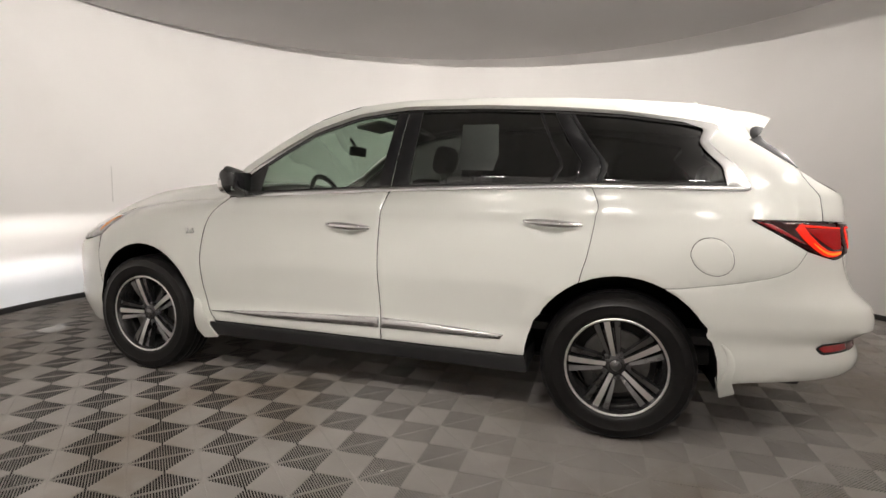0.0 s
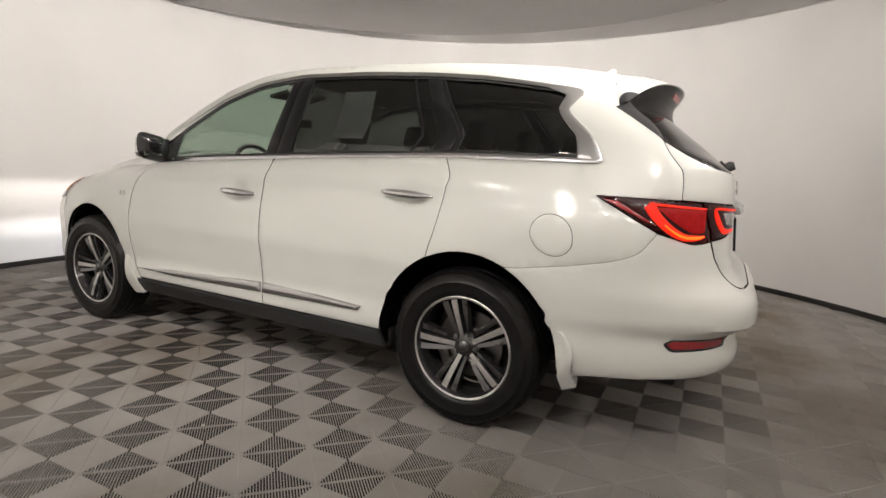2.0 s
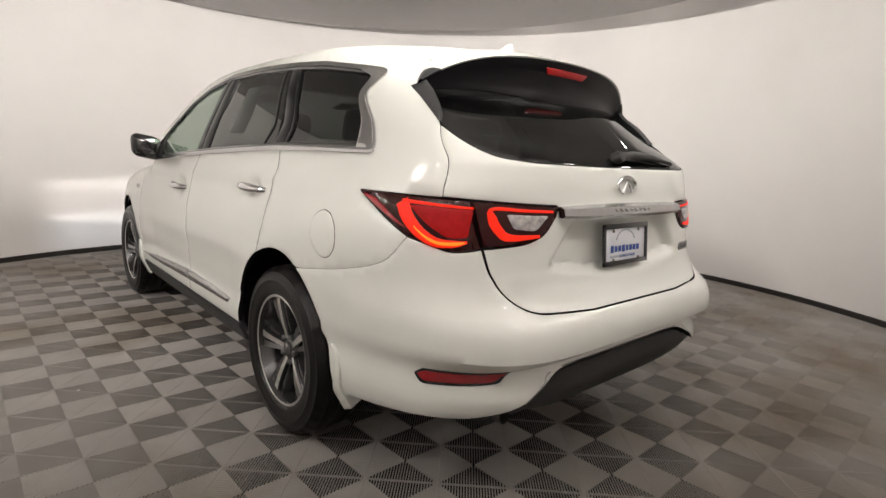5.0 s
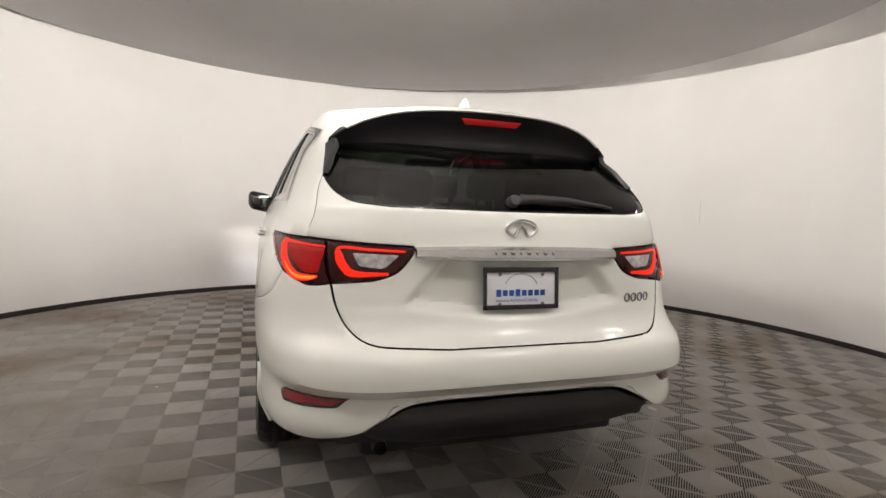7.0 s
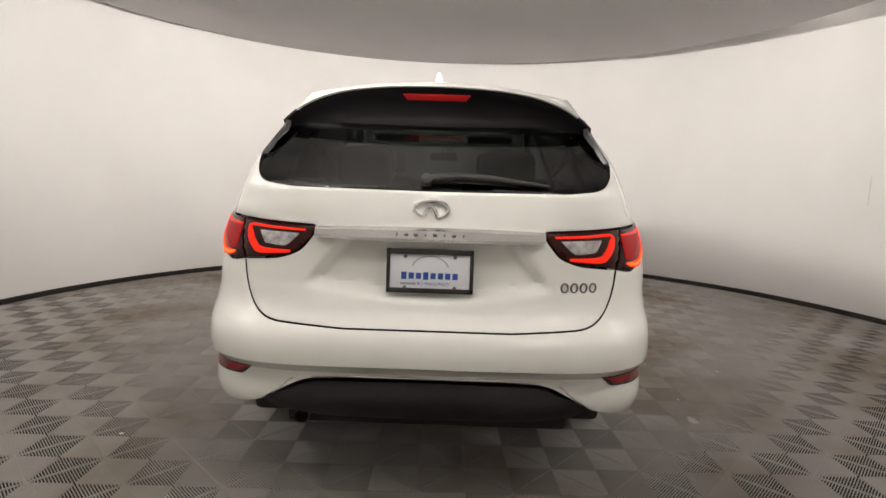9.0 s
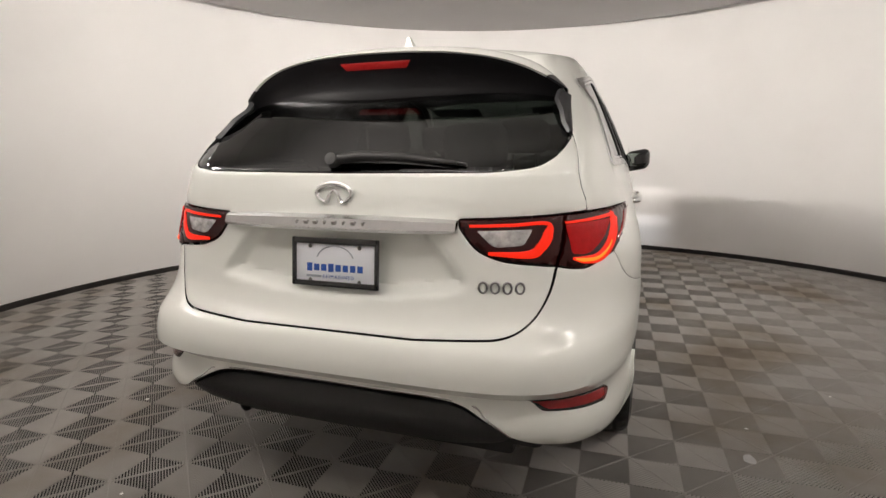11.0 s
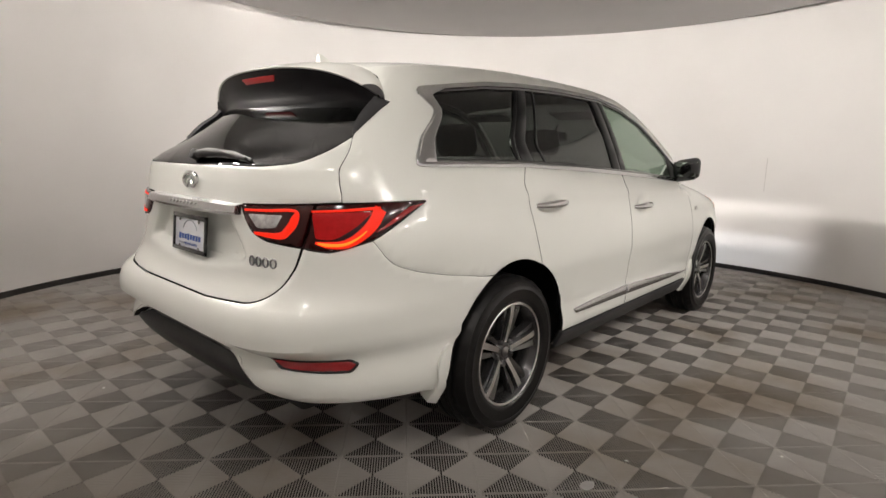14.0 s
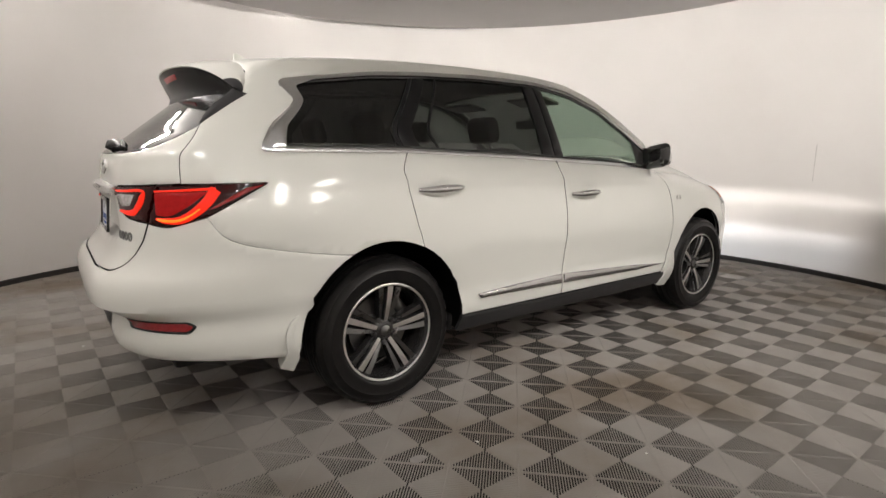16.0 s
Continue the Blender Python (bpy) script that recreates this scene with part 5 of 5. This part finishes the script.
part("silencer", box(0.5, 0.22, 0.12, 0.05, pose(-0.35, -2.10, 0.40)), BLACK_PLASTIC, suv)

# ---- cabin ----
for side in (-1, 1):
    card = on_side((0.86, 1.13, 0), (0.60, 1.14, 0), (-0.22, 1.19, 0), (-1.29, 1.235, 0), (-2.05, 1.24, 0), (-2.10, 0.90, 0), (-0.92, 0.89, 0), (-0.88, 0.5, 0), (0.86, 0.5, 0))
    skin("door_lining", card, CABIN, suv, side, step=0.09, gap=0, depth=0.005, off=-0.055, label="black door lining")
    skin("roof_lining", fillet(quarter, 0.01), HEADLINER, suv, side, step=0.06, gap=0.012, depth=0.003, off=-0.022, label="grey pillar lining")
card = on_tail((0.62, 0.80, 0), (0.64, 1.215, 0))
skin("tailgate_lining", card + mirrored(card), CABIN, hatch, 1, step=0.08, gap=0, depth=0.005, off=-0.06, label="black tailgate lining")
ys = [y for y in np.linspace(-1.95, 0.05, 16)]
cap_grid("headliner", ys, lambda y: float(body(u_of_y(y, roof_edge(y)), roof_edge(y))[0]) - 0.02, lambda y: roof_edge(y) - 0.03, lambda y: 0.03, HEADLINER, suv, "grey headliner")
part("cabin_floor", box(1.5, 3.0, 0.04, 0, pose(0, -0.6, 0.50)), CABIN, suv, "black carpet")
part("load_floor", box(1.2, 0.75, 0.05, 0.01, pose(0, -2.02, 0.82)), CABIN, suv, "black load floor")
bm = box(1.55, 0.5, 0.3, 0.09, segments=4)
for vtx in bm.verts:
    if vtx.co.z > 0:
        vtx.co.z -= 0.07 * max(0, -vtx.co.y) / 0.25
dash_ob = part("dashboard", bm, CABIN, suv, "black dashboard", m=pose(0, 0.77, 1.0))
part("instrument_hood", box(0.36, 0.16, 0.08, 0.035, segments=4), CABIN, dash_ob, m=pose(-0.38, 0.60, 1.15))
ring = [(0.185 * math.cos(a), 0.185 * math.sin(a), 0) for a in np.linspace(0, 2 * math.pi, 40, endpoint=False)]
sw_m = pose(-0.38, 0.42, 1.11, 66)
swheel = part("steering_wheel", tube(ring, 0.016, 10, closed=True), LEATHER, suv, "black leather steering wheel", m=sw_m)
part("steering_hub", join(box(0.34, 0.035, 0.02, 0.008), box(0.13, 0.11, 0.045, 0.02), box(0.035, 0.16, 0.02, 0.008, pose(0, -0.09, 0))), CABIN, swheel, m=sw_m)
part("steering_column", tube([(-0.38, 0.44, 1.10), (-0.38, 0.72, 1.0)], 0.04, 12), CABIN, swheel)
rv = part("rear_view_mirror", box(0.24, 0.03, 0.07, 0.014, segments=3), CABIN, suv, "black rear-view mirror", m=pose(0.0, 0.40, 1.47, 8))
part("mirror_stalk", tube([(0, 0.41, 1.49), (0, 0.46, 1.56)], 0.012, 8), CABIN, rv)
for sx in (-0.38, 0.38):
    part("sun_visor", box(0.36, 0.16, 0.02, 0.008, pose(0, 0, 0)), HEADLINER, suv, m=pose(sx, 0.06, 1.60, -12))


def seat(x, y, width, z0, back, tilt, head=True):
    m = pose(x, y, z0)
    bm = box(width, 0.5, 0.16, 0.05, segments=3)
    for vtx in bm.verts:
        vtx.co.z -= 0.02 * math.cos(vtx.co.x / width * 2 * math.pi)
    s = part("car_seat", bm, LEATHER, suv, "dark leather car seat", m=m)
    b = box(width * 0.94, 0.14, back, 0.055, segments=3)
    for vtx in b.verts:
        vtx.co.x *= 1 - 0.18 * max(0, vtx.co.z / back + 0.1)
    part("backrest", b, LEATHER, s, m=m @ pose(0, -0.25, back / 2 + 0.02, tilt))
    if head:
        mm = m @ pose(0, -0.25, 0.02, tilt)
        part("headrest", box(0.25, 0.10, 0.17, 0.045, segments=3), LEATHER, s, m=mm @ pose(0, 0.02, back * 1.0 + 0.13))
        for dx in (-0.06, 0.06):
            part("headrest_post", tube([(dx, 0, back * 0.9), (dx, 0.01, back + 0.1)], 0.007, 8), CHROME, s, m=mm)


for sx in (-0.38, 0.38):
    seat(sx, 0.02, 0.52, 0.66, 0.60, 14)
    seat(sx, -0.85, 0.50, 0.70, 0.54, 14)
    seat(sx * 0.85, -1.62, 0.48, 0.72, 0.46, 12)
pz = [(-0.585, 1.575), (-0.785, 1.575), (-0.785, 1.325), (-0.585, 1.325)]
skin("window_sticker", on_side(*pz), STICKER, panels[-1]["rdoor"], -1, step=0.1, gap=0, depth=0.0005, off=-0.0052, label="grey paper price sticker on the rear door glass")

# ---- loose scraps on the floor ----
for k, (x, y, w, d) in enumerate(((-1.58, -0.495, 0.018, 0.014), (-1.49, -1.985, 0.026, 0.020), (1.44, -1.615, 0.085, 0.06), (1.97, -0.81, 0.016, 0.012), (-0.90, -2.645, 0.018, 0.014), (1.48, -1.33, 0.02, 0.012))):
    bm = bmesh.new()
    rnd = random.Random(k)
    vs = [bm.verts.new((w / 2 * math.cos(a) * rnd.uniform(0.7, 1.1), d / 2 * math.sin(a) * rnd.uniform(0.7, 1.1), 0.0006 + rnd.uniform(0, 0.0025))) for a in np.linspace(0, 2 * math.pi, 8, endpoint=False)]
    bm.faces.new(vs)
    ex = bmesh.ops.extrude_face_region(bm, geom=bm.faces[:])
    bmesh.ops.translate(bm, vec=(0, 0, 0.0012), verts=[g for g in ex["geom"] if isinstance(g, bmesh.types.BMVert)])
    tagged(part("paper_scrap", bm, SCRAP if w > 0.03 else PAPER, m=pose(x, y, 0.0, 0, 0, 40 * k)), "small pale paper scrap lying on the floor tiles", "litter", "scraps on the floor")

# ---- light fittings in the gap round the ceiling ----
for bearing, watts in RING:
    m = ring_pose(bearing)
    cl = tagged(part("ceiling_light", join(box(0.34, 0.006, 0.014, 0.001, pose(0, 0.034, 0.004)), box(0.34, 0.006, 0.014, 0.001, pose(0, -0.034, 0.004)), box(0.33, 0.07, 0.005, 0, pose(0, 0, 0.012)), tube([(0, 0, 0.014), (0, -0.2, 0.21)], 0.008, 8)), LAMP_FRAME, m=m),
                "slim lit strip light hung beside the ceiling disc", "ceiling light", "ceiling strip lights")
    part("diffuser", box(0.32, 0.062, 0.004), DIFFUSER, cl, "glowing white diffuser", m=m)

# housings of the added fill floods, out of view at the rear
for bearing, watts in FILL_LAMPS:
    m = fill_pose(bearing)
    fl = tagged(part("fill_light", join(box(0.42, 0.012, 0.05, 0.002, m=pose(0, 0.042, 0)), box(0.42, 0.012, 0.05, 0.002, m=pose(0, -0.042, 0)), box(0.012, 0.072, 0.05, 0.002, m=pose(0.204, 0, 0)), box(0.012, 0.072, 0.05, 0.002, m=pose(-0.204, 0, 0)), box(0.42, 0.096, 0.008, 0, m=pose(0, 0, 0.029))), LAMP_FRAME, m=m),
                "slim grey lit fill light added out of view under the ceiling rim", "flood light", "flood lights at the rear")
    part("diffuser", box(0.38, 0.07, 0.004, m=pose(0, 0, -0.014)), DIFFUSER, fl, "glowing white diffuser", m=m)
    foot = m @ pose(0, 0, 0)
    x, y, z = foot.translation
    part("bracket", tube([(x, y, z + 0.05), (x, y, UPPER - 0.002)], 0.008, 8), LAMP_FRAME, fl)

# ---- beam projectors in the front lamps ----
for bx, by, bz, watts, colour in BEAMS:
    low = 0.008 if bz > 0.6 else 0.007
    up = 0.0007 if bz > 0.6 else 0.0004
    part("beam_shutter", join(box(0.05, 0.0325, 0.0015, 0, pose(bx, by + 0.011, bz + up + 0.00075)), box(0.05, 0.01, 0.0015, 0, pose(bx, by + 0.015, bz - low)), box(0.05, 0.0015, 0.02, 0, pose(bx, by - 0.006, bz))), BLACK_PLASTIC, suv, "black beam shutter in the lamp")

# ---- floor tiles, laid last ----
TILE_MESH = tile_mesh()
far_v, far_f = [], []
tv = np.array([v.co[:] for v in TILE_MESH.vertices])
tf = [tuple(p.vertices) for p in TILE_MESH.polygons]
spots = []
for i in range(-13, 14):
    for j in range(-13, 14):
        ox, oy = -0.0843 + 2 * i * SQ, 0.0223 + 2 * j * SQ
        cx, cy = floor_point(ox + SQ, oy + SQ)
        if math.hypot(cx - ROOM_LOW[0], cy - ROOM_LOW[1]) < ROOM_LOW[2] + 0.2:
            spots.append((math.hypot(cx, cy + 1.0), ox, oy))
spots.sort()
for k, (_, ox, oy) in enumerate(spots):
    m = Matrix.Rotation(TURN, 4, "Z") @ Matrix.Translation((ox, oy, 0))
    if k < 300:
        t = new("floor_tile", TILE_MESH)
        t.parent = floor
        t.matrix_basis = m
    else:
        mm = np.array(m)
        base = sum(len(a) for a in far_v)
        far_v.append(tv @ mm[:3, :3].T + mm[:3, 3])
        far_f.extend(tuple(base + q for q in p) for p in tf)
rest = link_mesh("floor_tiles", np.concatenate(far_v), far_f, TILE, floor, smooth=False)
tagged(rest, kind="stuff")
